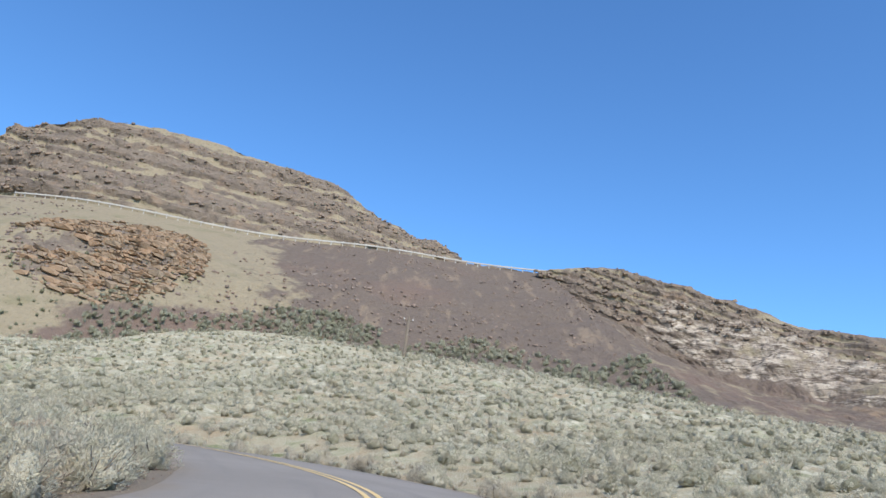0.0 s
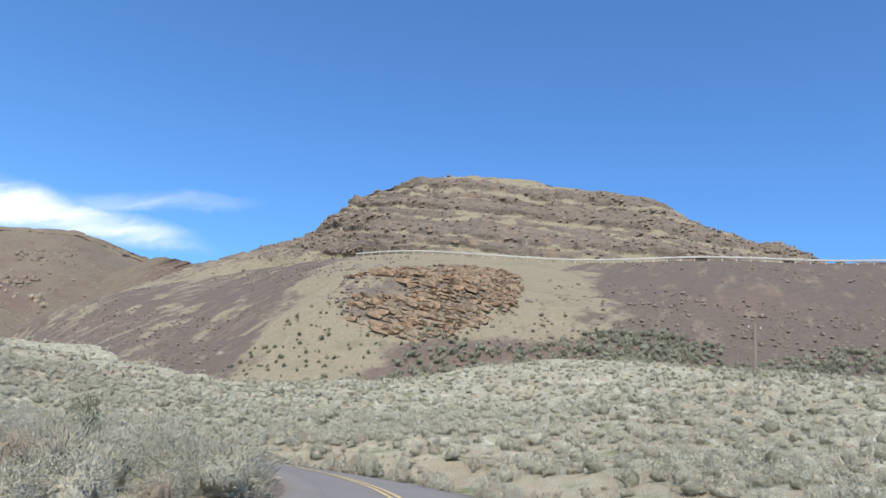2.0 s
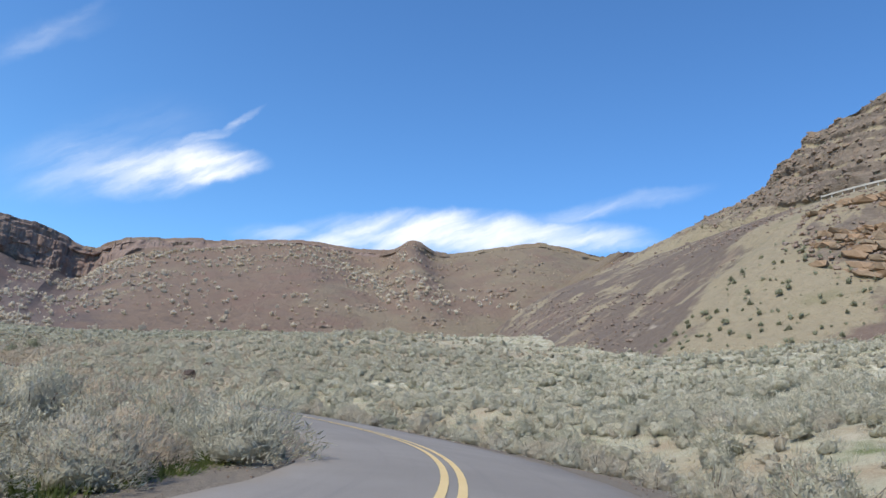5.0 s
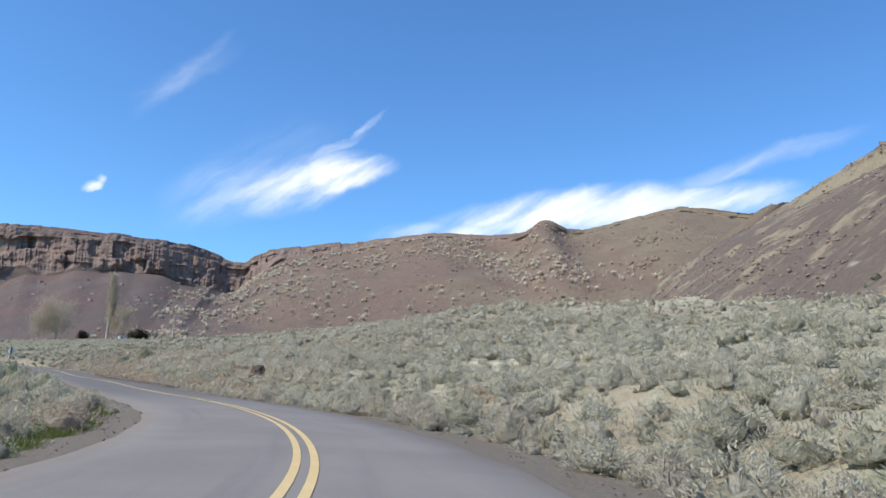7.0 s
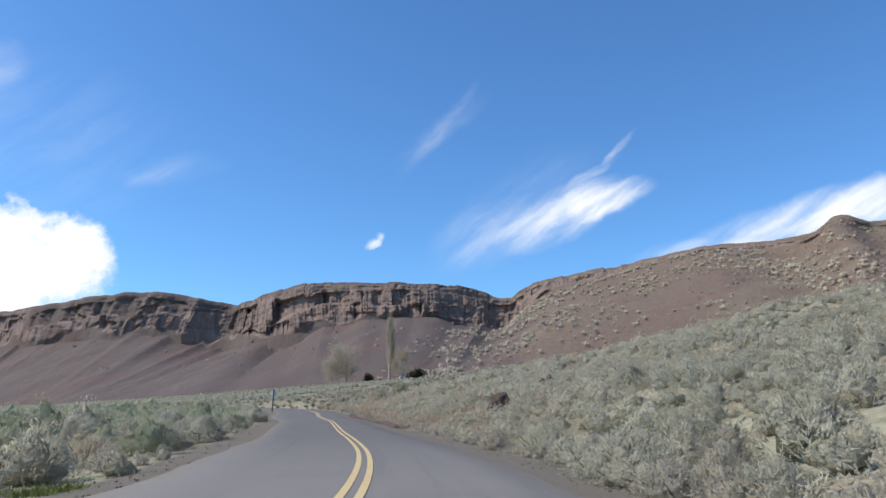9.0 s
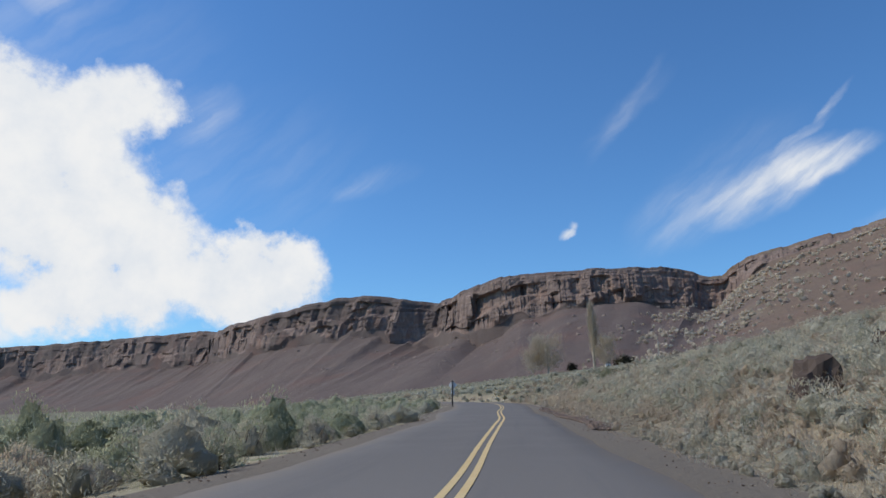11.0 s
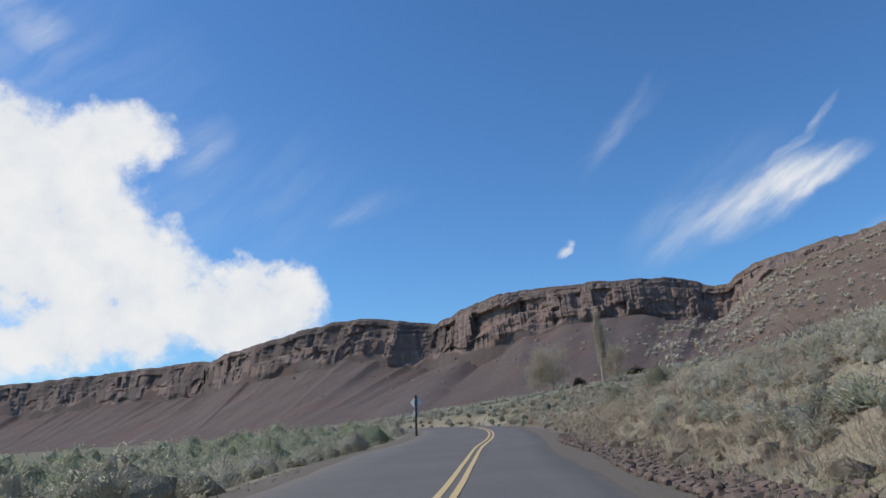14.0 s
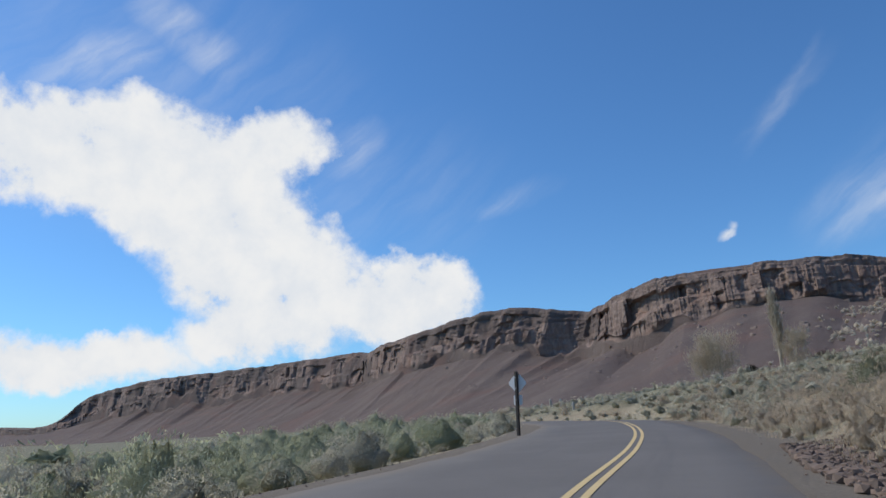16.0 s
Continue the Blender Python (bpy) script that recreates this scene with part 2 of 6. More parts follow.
def paint_mesa(t, p):
    big, mid, fine = t.noise(p, 0.008, 4), t.noise(p, 0.035, 6, 0.62), t.noise(p, 0.3, 6, 0.7)
    flow = t.noise(t.add("ShaderNodeVectorMath", {0: p, 1: (0.006, 0.034, 0.012)}, operation="MULTIPLY").outputs[0], 1.0, 5, 0.6)
    talus = t.mix(fine, rgb(0.104, 0.076, 0.064), rgb(0.172, 0.129, 0.108))
    talus = t.mix(t.math("MULTIPLY", t.ramp(flow, 0.40, 0.70), 0.6), talus, rgb(0.20, 0.155, 0.127))
    talus = t.mix(t.math("MULTIPLY", t.ramp(t.noise(p, 0.014, 4), 0.5, 0.68), 0.35), talus, rgb(0.20, 0.105, 0.078))
    dry = t.mix(fine, rgb(0.148, 0.103, 0.074), rgb(0.262, 0.188, 0.134))
    dry = t.mix(t.math("MULTIPLY", t.ramp(t.noise(p, 0.02, 5, 0.65), 0.5, 0.66), 0.5), dry, rgb(0.215, 0.135, 0.100))
    dry = t.mix(t.math("MULTIPLY", t.ramp(t.noise(p, 0.05, 5, 0.7), 0.54, 0.68), 0.6), dry, rgb(0.125, 0.095, 0.075))
    dry = t.mix(t.math("MULTIPLY", t.ramp(t.noise(p, 0.013, 4, 0.6), 0.52, 0.68), 0.6), dry, rgb(0.255, 0.212, 0.138))
    grassy = t.mix(fine, rgb(0.155, 0.122, 0.080), rgb(0.285, 0.228, 0.152))
    dry = t.mix(t.ramp(t.math("ADD", attr(t, "grass"), t.math("MULTIPLY", t.math("SUBTRACT", mid, 0.5), 1.3)), 0.35, 0.75), dry, grassy)
    pillars = t.noise(t.add("ShaderNodeVectorMath", {0: p, 1: (0.11, 0.11, 0.016)}, operation="MULTIPLY").outputs[0], 1.0, 6, 0.65)
    beds = t.noise(t.add("ShaderNodeVectorMath", {0: p, 1: (0.006, 0.006, 0.11)}, operation="MULTIPLY").outputs[0], 1.0, 4, 0.6)
    cliff = t.mix(t.ramp(pillars, 0.25, 0.75), rgb(0.150, 0.108, 0.090), rgb(0.335, 0.243, 0.192))
    cliff = t.mix(t.math("MULTIPLY", t.ramp(beds, 0.5, 0.65), 0.45), cliff, rgb(0.19, 0.128, 0.098))
    cliff = t.mix(t.math("MULTIPLY", t.ramp(t.noise(p, 0.028, 4, 0.6), 0.52, 0.68), 0.4), cliff, rgb(0.29, 0.165, 0.11))
    jitter = t.math("MULTIPLY", t.math("SUBTRACT", mid, 0.5), 0.8)
    col = t.mix(t.ramp(t.math("ADD", attr(t, "dry"), jitter), 0.4, 0.65), talus, dry)
    col = t.mix(t.ramp(t.math("ADD", attr(t, "rock"), t.math("MULTIPLY", jitter, 0.7)), 0.42, 0.58), col, cliff)
    speck = t.ramp(t.noise(p, 0.22, 3, 0.5), 0.64, 0.72)
    col = t.mix(t.math("MULTIPLY", speck, t.math("MULTIPLY", attr(t, "dry"), 0.8)), col, rgb(0.30, 0.24, 0.16))
    return col, t.math("ADD", t.math("MULTIPLY", pillars, 2.0), t.math("ADD", fine, mid)), 0.95


def paint_asphalt(t, p):
    uv = t.add("ShaderNodeUVMap").outputs[0]
    sep = t.add("ShaderNodeSeparateXYZ", {0: uv})
    u = sep.outputs[0]
    grit = t.noise(p, 60.0, 3, 0.7)
    patch = t.noise(p, 0.35, 5, 0.6)
    streak = t.noise(t.add("ShaderNodeVectorMath", {0: uv, 1: (1.6, 0.05, 1.0)}, operation="MULTIPLY").outputs[0], 1.0, 4, 0.6)
    col = t.mix(grit, rgb(0.164, 0.147, 0.129), rgb(0.30, 0.272, 0.239))
    col = t.mix(t.math("MULTIPLY", t.ramp(patch, 0.35, 0.7), 0.4), col, rgb(0.32, 0.29, 0.255))
    col = t.mix(t.math("MULTIPLY", t.ramp(streak, 0.5, 0.75), 0.3), col, rgb(0.13, 0.124, 0.124))
    # darker along the far part of the road, with a patchy start
    far_darker = t.ramp(t.math("ADD", sep.outputs[1], t.math("MULTIPLY", patch, 30.0)), 140.0, 168.0)
    col = t.mix(t.math("MULTIPLY", far_darker, 0.42), col, rgb(0.085, 0.081, 0.08))
    dirt = t.ramp(t.math("ADD", t.math("ABSOLUTE", u), t.math("MULTIPLY", t.noise(p, 1.2, 5), 0.9)), 3.0, 3.75)
    col = t.mix(t.math("MULTIPLY", dirt, 0.75), col, rgb(0.235, 0.19, 0.14))
    return col, grit, 0.85


def paint_yellow(t, p):
    worn = t.ramp(t.noise(p, 9.0, 6, 0.75), 0.60, 0.72)
    col = t.mix(t.noise(p, 2.0, 4), rgb(0.62, 0.43, 0.165), rgb(0.74, 0.56, 0.28))
    return t.mix(t.math("MULTIPLY", worn, 0.55), col, rgb(0.16, 0.15, 0.14)), t.noise(p, 60.0, 2), 0.6


def leaf(name, a, b, c, through=0.38):
    """A dull leaf that lets some light through."""
    m = bpy.data.materials.new(name)
    m.use_nodes = True
    t = Tree(m.node_tree)
    p = t.add("ShaderNodeNewGeometry")
    one = p.outputs["Random Per Island"]
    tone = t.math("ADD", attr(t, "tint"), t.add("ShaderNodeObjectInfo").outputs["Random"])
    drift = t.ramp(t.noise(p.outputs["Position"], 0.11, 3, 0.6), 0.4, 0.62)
    # inner mass painted darker: woody brown, plus the shade between the blades
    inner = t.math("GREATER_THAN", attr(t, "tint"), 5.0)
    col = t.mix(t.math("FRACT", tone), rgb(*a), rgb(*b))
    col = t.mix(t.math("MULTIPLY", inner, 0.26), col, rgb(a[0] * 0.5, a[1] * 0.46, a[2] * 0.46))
    col = t.mix(t.math("MULTIPLY", drift, 0.2), col, rgb(a[0] * 0.86, a[1] * 0.95, a[2] * 0.92))
    col = t.mix(t.math("MULTIPLY", one, 0.45), col, rgb(*c))
    ruffle = t.noise(p.outputs["Position"], 24.0, 4, 0.75)
    tuft = t.noise(p.outputs["Position"], 7.0, 3, 0.6)
    col = t.mix(t.math("MULTIPLY", t.ramp(t.math("ADD", ruffle, t.math("MULTIPLY", tuft, 0.5)), 0.74, 0.92), 0.18), col, rgb(*[x * 0.5 for x in a]))
    out = t.add("ShaderNodeVectorTransform", {0: attr(t, "out", "Vector")}, vector_type="VECTOR", convert_from="OBJECT", convert_to="WORLD").outputs[0]
    away = t.add("ShaderNodeVectorMath", {0: out, 1: (1.3, 1.3, 1.3), 2: p.outputs["Normal"]}, operation="MULTIPLY_ADD").outputs[0]
    away = t.add("ShaderNodeVectorMath", {0: away}, operation="NORMALIZE").outputs[0]
    bump = t.add("ShaderNodeBump", {"Height": t.math("MULTIPLY_ADD", tuft, -2.0, t.math("MULTIPLY", ruffle, -1.0)), "Strength": 0.9, "Distance": 0.09, "Normal": away}).outputs[0]
    d = t.add("ShaderNodeBsdfDiffuse", {"Color": col, "Roughness": 0.6, "Normal": bump})
    e = t.add("ShaderNodeBsdfTranslucent", {"Color": col})
    mixed = t.add("ShaderNodeMixShader", {0: through, 1: d.outputs[0], 2: e.outputs[0]})
    t.tree.links.new(mixed.outputs[0], t.add("ShaderNodeOutputMaterial").inputs[0])
    return m


def paint_rock(dark, light, rust):
    def paint(t, p):
        rnd = t.add("ShaderNodeObjectInfo").outputs["Random"]
        one = t.add("ShaderNodeNewGeometry").outputs["Random Per Island"]
        n = t.noise(p, 2.2, 6, 0.7)
        col = t.mix(n, rgb(*dark), rgb(*light))
        col = t.mix(t.math("MULTIPLY", t.math("FRACT", t.math("ADD", rnd, one)), 0.8), col, rgb(*rust))
        return col, n, 0.92
    return paint


def paint_plain(a, b, scale=3.0, rough=0.8):
    def paint(t, p):
        n = t.noise(p, scale, 5, 0.65)
        return t.mix(n, rgb(*a), rgb(*b)), n, rough
    return paint


M_GROUND = material("dry_ground", paint_ground, bump=0.06)
M_HILL = material("hillside", paint_hill, bump=0.35)
M_MESA = material("mesa_rock", paint_mesa, bump=1.5)
M_ASPHALT = material("asphalt", paint_asphalt, bump=0.004, spec=0.12)
M_YELLOW = material("yellow_paint", paint_yellow, bump=0.002)
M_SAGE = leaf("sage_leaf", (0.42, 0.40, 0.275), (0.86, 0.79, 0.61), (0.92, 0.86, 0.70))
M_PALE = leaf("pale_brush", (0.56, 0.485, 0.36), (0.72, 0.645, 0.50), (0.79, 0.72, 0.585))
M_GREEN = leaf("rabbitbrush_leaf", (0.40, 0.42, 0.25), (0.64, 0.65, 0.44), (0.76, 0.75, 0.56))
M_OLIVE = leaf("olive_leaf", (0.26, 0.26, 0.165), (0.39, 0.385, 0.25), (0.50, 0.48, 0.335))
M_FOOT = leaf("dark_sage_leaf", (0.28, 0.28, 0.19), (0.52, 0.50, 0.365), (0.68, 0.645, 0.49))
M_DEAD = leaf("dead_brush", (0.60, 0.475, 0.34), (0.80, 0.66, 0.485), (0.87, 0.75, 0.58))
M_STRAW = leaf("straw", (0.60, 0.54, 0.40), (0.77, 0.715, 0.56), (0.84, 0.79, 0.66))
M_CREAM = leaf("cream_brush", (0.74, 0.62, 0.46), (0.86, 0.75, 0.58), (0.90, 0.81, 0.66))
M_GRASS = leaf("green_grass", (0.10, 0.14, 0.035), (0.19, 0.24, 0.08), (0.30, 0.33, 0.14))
M_WOOD = material("sage_wood", paint_plain((0.13, 0.105, 0.08), (0.30, 0.25, 0.195), 14.0), bump=0.01)
M_RUST = material("rust_rock", paint_rock((0.12, 0.085, 0.058), (0.46, 0.355, 0.24), (0.36, 0.225, 0.13)), bump=0.2)
M_BASALT = material("basalt_rock", paint_rock((0.12, 0.093, 0.078), (0.34, 0.27, 0.22), (0.31, 0.225, 0.17)), bump=0.08)
M_LEDGE = material("ledge_rock", paint_rock((0.10, 0.08, 0.066), (0.33, 0.265, 0.20), (0.30, 0.22, 0.155)), bump=0.12)
M_RUBBLE = material("rubble_rock", paint_rock((0.055, 0.042, 0.034), (0.27, 0.205, 0.16), (0.24, 0.165, 0.12)), bump=0.03)
M_BOULDER = material("dark_boulder", paint_rock((0.035, 0.026, 0.022), (0.15, 0.11, 0.085), (0.12, 0.075, 0.05)), bump=0.05)
M_BARK = material("pale_bark", paint_plain((0.42, 0.355, 0.27), (0.62, 0.54, 0.42), 3.0), bump=0.02)
M_POLE = material("weathered_pole", paint_plain((0.13, 0.10, 0.075), (0.30, 0.25, 0.19), 6.0), bump=0.01)
M_RAIL = material("whitewashed_rail", paint_plain((0.30, 0.275, 0.235), (0.60, 0.57, 0.51), 0.35), bump=0.01)
M_METAL = material("bare_aluminium", paint_plain((0.62, 0.61, 0.59), (0.74, 0.73, 0.70), 5.0, 0.7))
M_DARKPOST = material("dark_post", paint_plain((0.035, 0.03, 0.027), (0.09, 0.075, 0.06), 8.0), bump=0.005)
M_TWIG = leaf("pale_twigs", (0.48, 0.39, 0.27), (0.66, 0.56, 0.42), (0.75, 0.66, 0.52), 0.4)
M_JUNIPER = leaf("juniper_leaf", (0.028, 0.026, 0.018), (0.055, 0.05, 0.03), (0.075, 0.065, 0.04), 0.1)
M_WHITE = material("white_siding", paint_plain((0.62, 0.62, 0.60), (0.78, 0.78, 0.76), 1.0))
M_ROOF = material("grey_roof", paint_plain((0.16, 0.15, 0.15), (0.28, 0.27, 0.26), 1.0))

# ---- helpers for shapes ----
RNG = np.random.default_rng(7)


def lattice(ix, iy, iz, seed):
    h = (ix * 374761393 + iy * 668265263 + iz * 2147483647 + seed * 144665) & 0xFFFFFFFF
    h = ((h ^ (h >> 13)) * 1274126177) & 0xFFFFFFFF
    h = ((h ^ (h >> 16)) * 2246822519) & 0xFFFFFFFF
    return ((h ^ (h >> 15)) & 0xFFFF) / 32767.5 - 1.0


def value_noise(p, seed=0):
    i = np.floor(p).astype(np.int64)
    f = p - i
    f = f * f * f * (f * (f * 6 - 15) + 10)
    out = 0.0
    for a in (0, 1):
        for b in (0, 1):
            for c in (0, 1):
                w = (f[:, 0] if a else 1 - f[:, 0]) * (f[:, 1] if b else 1 - f[:, 1]) * (f[:, 2] if c else 1 - f[:, 2])
                out = out + w * lattice(i[:, 0] + a, i[:, 1] + b, i[:, 2] + c, seed)
    return out


def fbm(p, scale, octaves=4, seed=0, gain=0.5):
    out, amp = 0.0, 1.0
    p = np.asarray(p, float) * scale
    for k in range(octaves):
        out = out + amp * value_noise(p + 17.3 * k, seed + k)
        p, amp = p * 2.03, amp * gain
    return out


def mesh_from(name, verts, faces, mat, attrs=None, smooth=False):
    """A mesh from arrays: faces is an n x 3 or n x 4 array."""
    me = bpy.data.meshes.new(name)
    verts, faces = np.asarray(verts, np.float32), np.asarray(faces, np.int32)
    n, k = faces.shape
    me.vertices.add(len(verts))
    me.vertices.foreach_set("co", verts.ravel())
    me.loops.add(n * k)
    me.loops.foreach_set("vertex_index", faces.ravel())
    me.polygons.add(n)
    me.polygons.foreach_set("loop_start", np.arange(0, n * k, k, dtype=np.int32))
    me.polygons.foreach_set("use_smooth", np.full(n, smooth))
    me.update(calc_edges=True)
    me.materials.append(mat)
    for key, value in (attrs or {}).items():
        value = np.asarray(value, np.float32)
        if value.ndim == 2:
            me.attributes.new(key, "FLOAT_VECTOR", "POINT").data.foreach_set("vector", value.ravel())
        else:
            me.attributes.new(key, "FLOAT", "POINT").data.foreach_set("value", value)
    return me


def part(name, bm, mat, parent=None, label=""):
    me = bpy.data.meshes.new(name)
    bm.normal_update()
    bm.to_mesh(me)
    bm.free()
    me.materials.append(mat)
    ob = new(name, me)
    ob.parent = parent
    return tagged(ob, label)


def grid_faces(nu, nv):
    i = np.arange(nu - 1)[:, None] * nv + np.arange(nv - 1)[None, :]
    return np.stack([i, i + nv, i + nv + 1, i + 1], -1).reshape(-1, 4)


def curve_at(points, u):
    """Catmull-Rom through the points; u counts points."""
    p = np.asarray(points, float)
    u = np.clip(np.asarray(u, float), 0, len(p) - 1 - 1e-6)
    i = np.floor(u).astype(int)
    f = (u - i)[:, None]
    g = lambda k: p[np.clip(i + k, 0, len(p) - 1)]
    a, b, c, d = g(-1), g(0), g(1), g(2)
    return 0.5 * (2 * b + (c - a) * f + (2 * a - 5 * b + 4 * c - d) * f ** 2 + (3 * b - a - 3 * c + d) * f ** 3)


# ---- the road's line ----
ROAD = [
    (-9.0, -60.0, -2.6), (-5.6, -30.0, -1.5), (-3.4, -12.0, -0.65), (-2.2, -5.5, -0.29), (-1.1, 0.2, 0.00), (-0.5, 5.8, 0.32), (-0.7, 11.4, 0.62),
    (-2.4, 17.0, 0.88), (-5.5, 22.5, 1.14), (-9.8, 27.5, 1.37), (-15.3, 31.6, 1.54), (-21.9, 34.6, 1.59), (-29.1, 36.2, 1.59), (-36.9, 36.4, 1.61),
    (-44.8, 35.4, 1.63), (-52.8, 33.7, 1.61), (-61.0, 31.4, 1.59), (-69.4, 28.7, 1.66), (-78.0, 26.0, 1.80), (-86.5, 23.3, 1.89), (-94.7, 20.4, 1.94),
    (-103.0, 17.5, 2.05), (-111.3, 14.9, 2.21), (-119.4, 12.0, 2.41), (-127.4, 8.6, 2.60), (-135.1, 4.7, 2.77), (-142.0, -0.5, 2.9), (-147.5, -7.5, 3.0),
    (-151.0, -17.0, 3.0), (-153.0, -30.0, 2.6), (-156.0, -55.0, 1.5),
]


def road_line(step=0.8):
    dense = curve_at(ROAD, np.linspace(0, len(ROAD) - 1, 4000))
    run = np.concatenate([[0], np.cumsum(np.linalg.norm(np.diff(dense[:, :2], axis=0), axis=1))])
    s = np.arange(0, run[-1], step)
    line = np.stack([np.interp(s, run, dense[:, k]) for k in range(3)], 1)
    way = np.gradient(line, axis=0)
    way /= np.linalg.norm(way[:, :2], axis=1)[:, None]
    left = np.stack([-way[:, 1], way[:, 0], 0 * s], 1)
    return s, line, left


def step(x, lo, hi):
    u = np.clip((x - lo) / (hi - lo), 0, 1)
    return u * u * (3 - 2 * u)


RS, RL, RN = road_line()
LANE_LEFT = 2.0 + 1.1 * step(-RL[:, 1], -23.5, -17) + 0.9 * step(-RL[:, 0], 17, 30) + 0.9 * step(-RL[:, 0], 42, 60)
LANE_RIGHT = 3.2 - 0.35 * step(-RL[:, 0], 60, 80)
ASPHALT_LEFT = LANE_LEFT - 0.5 * step(-RL[:, 0], 48, 66)
ASPHALT_RIGHT = LANE_RIGHT - 0.45 * step(-RL[:, 0], 6, 24)


def near_road(x, y):
    """Distance to the road's middle line, the side (left positive), the road's height and its half width there."""
    x, y = np.asarray(x, float), np.asarray(y, float)
    dist, side, high, half = np.empty(x.shape), np.empty(x.shape), np.empty(x.shape), np.empty(x.shape)
    for k in range(0, len(x), 4000):
        dx, dy = x[k:k + 4000, None] - RL[None, :, 0], y[k:k + 4000, None] - RL[None, :, 1]
        d2 = dx * dx + dy * dy
        j = d2.argmin(1)
        r = np.arange(len(j))
        dist[k:k + 4000] = np.sqrt(d2[r, j])
        side[k:k + 4000] = dx[r, j] * RN[j, 0] + dy[r, j] * RN[j, 1]
        high[k:k + 4000] = RL[j, 2]
        half[k:k + 4000] = np.where(side[k:k + 4000] > 0, LANE_LEFT[j], LANE_RIGHT[j])
    return dist, side, high, half


# ---- the lie of the land: heights that the ground passes through ----
BANK = [(-93.2, 37.0, 5.1), (-110, 33.0, 6.3), (-145, 24.0, 6.2), (-155, 16.0, 6.5), (-200, -10.0, 6.7), (-104, 30.0, 5.1), (-91, 63, 11.5), (-184, 66, 16.8),
        (-237, 46, 15.0), (-106, 83, 13.0), (-69, 90, 12.5), (-28, 46.5, 3.2), (-15.6, 58, 6.9), (-19, 65, 7.8), (1, 45, 4.8), (16, 25, 2.6), (-62, 60, 7.5)]
TOE = [(-150, 112, 19.5), (-109, 96, 17.0), (-80, 84, 12.2), (-62, 77, 10.2), (-45, 85, 12.5), (-25, 98, 18.0), (-8, 95, 17.0), (8, 92, 15.5), (30, 80, 12.0),
       (42, 66, 8.8), (64, 52, 6.2), (-3, 76, 12.9)]
FLATS = [(-23, 20, 1.6), (-60, 5, 1.2), (-40, -30, -0.5), (-100, -5, 0.8), (-146, -87, -3.0), (-206, -80, 0.5), (-232, -41, 4.6), (-260, -229, -5.0), (-375, -30, 17.2),
         (-333, -8, 16.2), (-290, -10, 12.8), (-403, 50, 22), (-405, 105, 30), (-410, 195, 46), (-300, 90, 22), (-567, -243, 10), (-500, -150, 14), (-741, -524, 5), (-400, -500, -8),
         (60, 0, 0.5), (20, -60, -3), (-60, -120, -5), (-900, -1200, 0), (-1100, -2500, -2), (100, -300, -8), (-250, 170, 24), (-120, 180, 15), (0, 160, 15), (70, 110, 8),
         (-800, 0, 20), (-700, 300, 30), (-450, 330, 50)]


def thin_plate(points):
    p = np.asarray(points, float)
    d = np.linalg.norm(p[:, None, :2] - p[None, :, :2], axis=2)
    k = np.where(d > 0, d * d * np.log(d + 1e-9), 0.0) + np.eye(len(p)) * 4.0
    q = np.concatenate([np.ones((len(p), 1)), p[:, :2]], 1)
    a = np.block([[k, q], [q.T, np.zeros((3, 3))]])
    w = np.linalg.solve(a, np.concatenate([p[:, 2], [0, 0, 0]]))
    return p[:, :2], w


LAND = thin_plate([tuple(r) for r in RL[::8]] + BANK + TOE + FLATS)


def smooth_step(x, lo, hi):
    u = np.clip((x - lo) / (hi - lo), 0, 1)
    return u * u * (3 - 2 * u)


def ground_height(x, y, detail=True):
    x, y = np.asarray(x, float), np.asarray(y, float)
    z = np.zeros(x.shape)
    pts, w = LAND
    for k in range(0, len(x), 4000):
        d2 = (x[k:k + 4000, None] - pts[None, :, 0]) ** 2 + (y[k:k + 4000, None] - pts[None, :, 1]) ** 2
        z[k:k + 4000] = 0.5 * (d2 * np.log(d2 + 1e-9)) @ w[:-3] + w[-3] + w[-2] * x[k:k + 4000] + w[-1] * y[k:k + 4000]
    far = smooth_step(np.hypot(x + 300, y + 200), 900, 1900)
    z = np.clip(z, -12, 60) * (1 - far) - 6.0 * far
    dist, side, high, half = near_road(x, y)
    if detail:
        p = np.stack([x, y, 0 * x], 1)
        z = z + (0.28 * fbm(p, 0.22, 3, 3) + 0.10 * fbm(p, 0.9, 2, 9)) * smooth_step(dist, 4.5, 9.0)
    t = smooth_step(dist - half, 0.3, 5.5)
    return (high - 0.05 - 0.12 * smooth_step(dist - half, 0.0, 1.5)) * (1 - t) + z * t


def axis(lo, hi, fine_lo, fine_hi, step, grow=1.16):
    a = list(np.arange(fine_lo, fine_hi, step))
    s, v = step, fine_hi
    while v < hi:
        a.append(v)
        s *= grow
        v += s
    a.append(hi)
    s, v = step, fine_lo
    while v > lo:
        s *= grow
        v -= s
        a.insert(0, max(v, lo))
    return np.array(a)


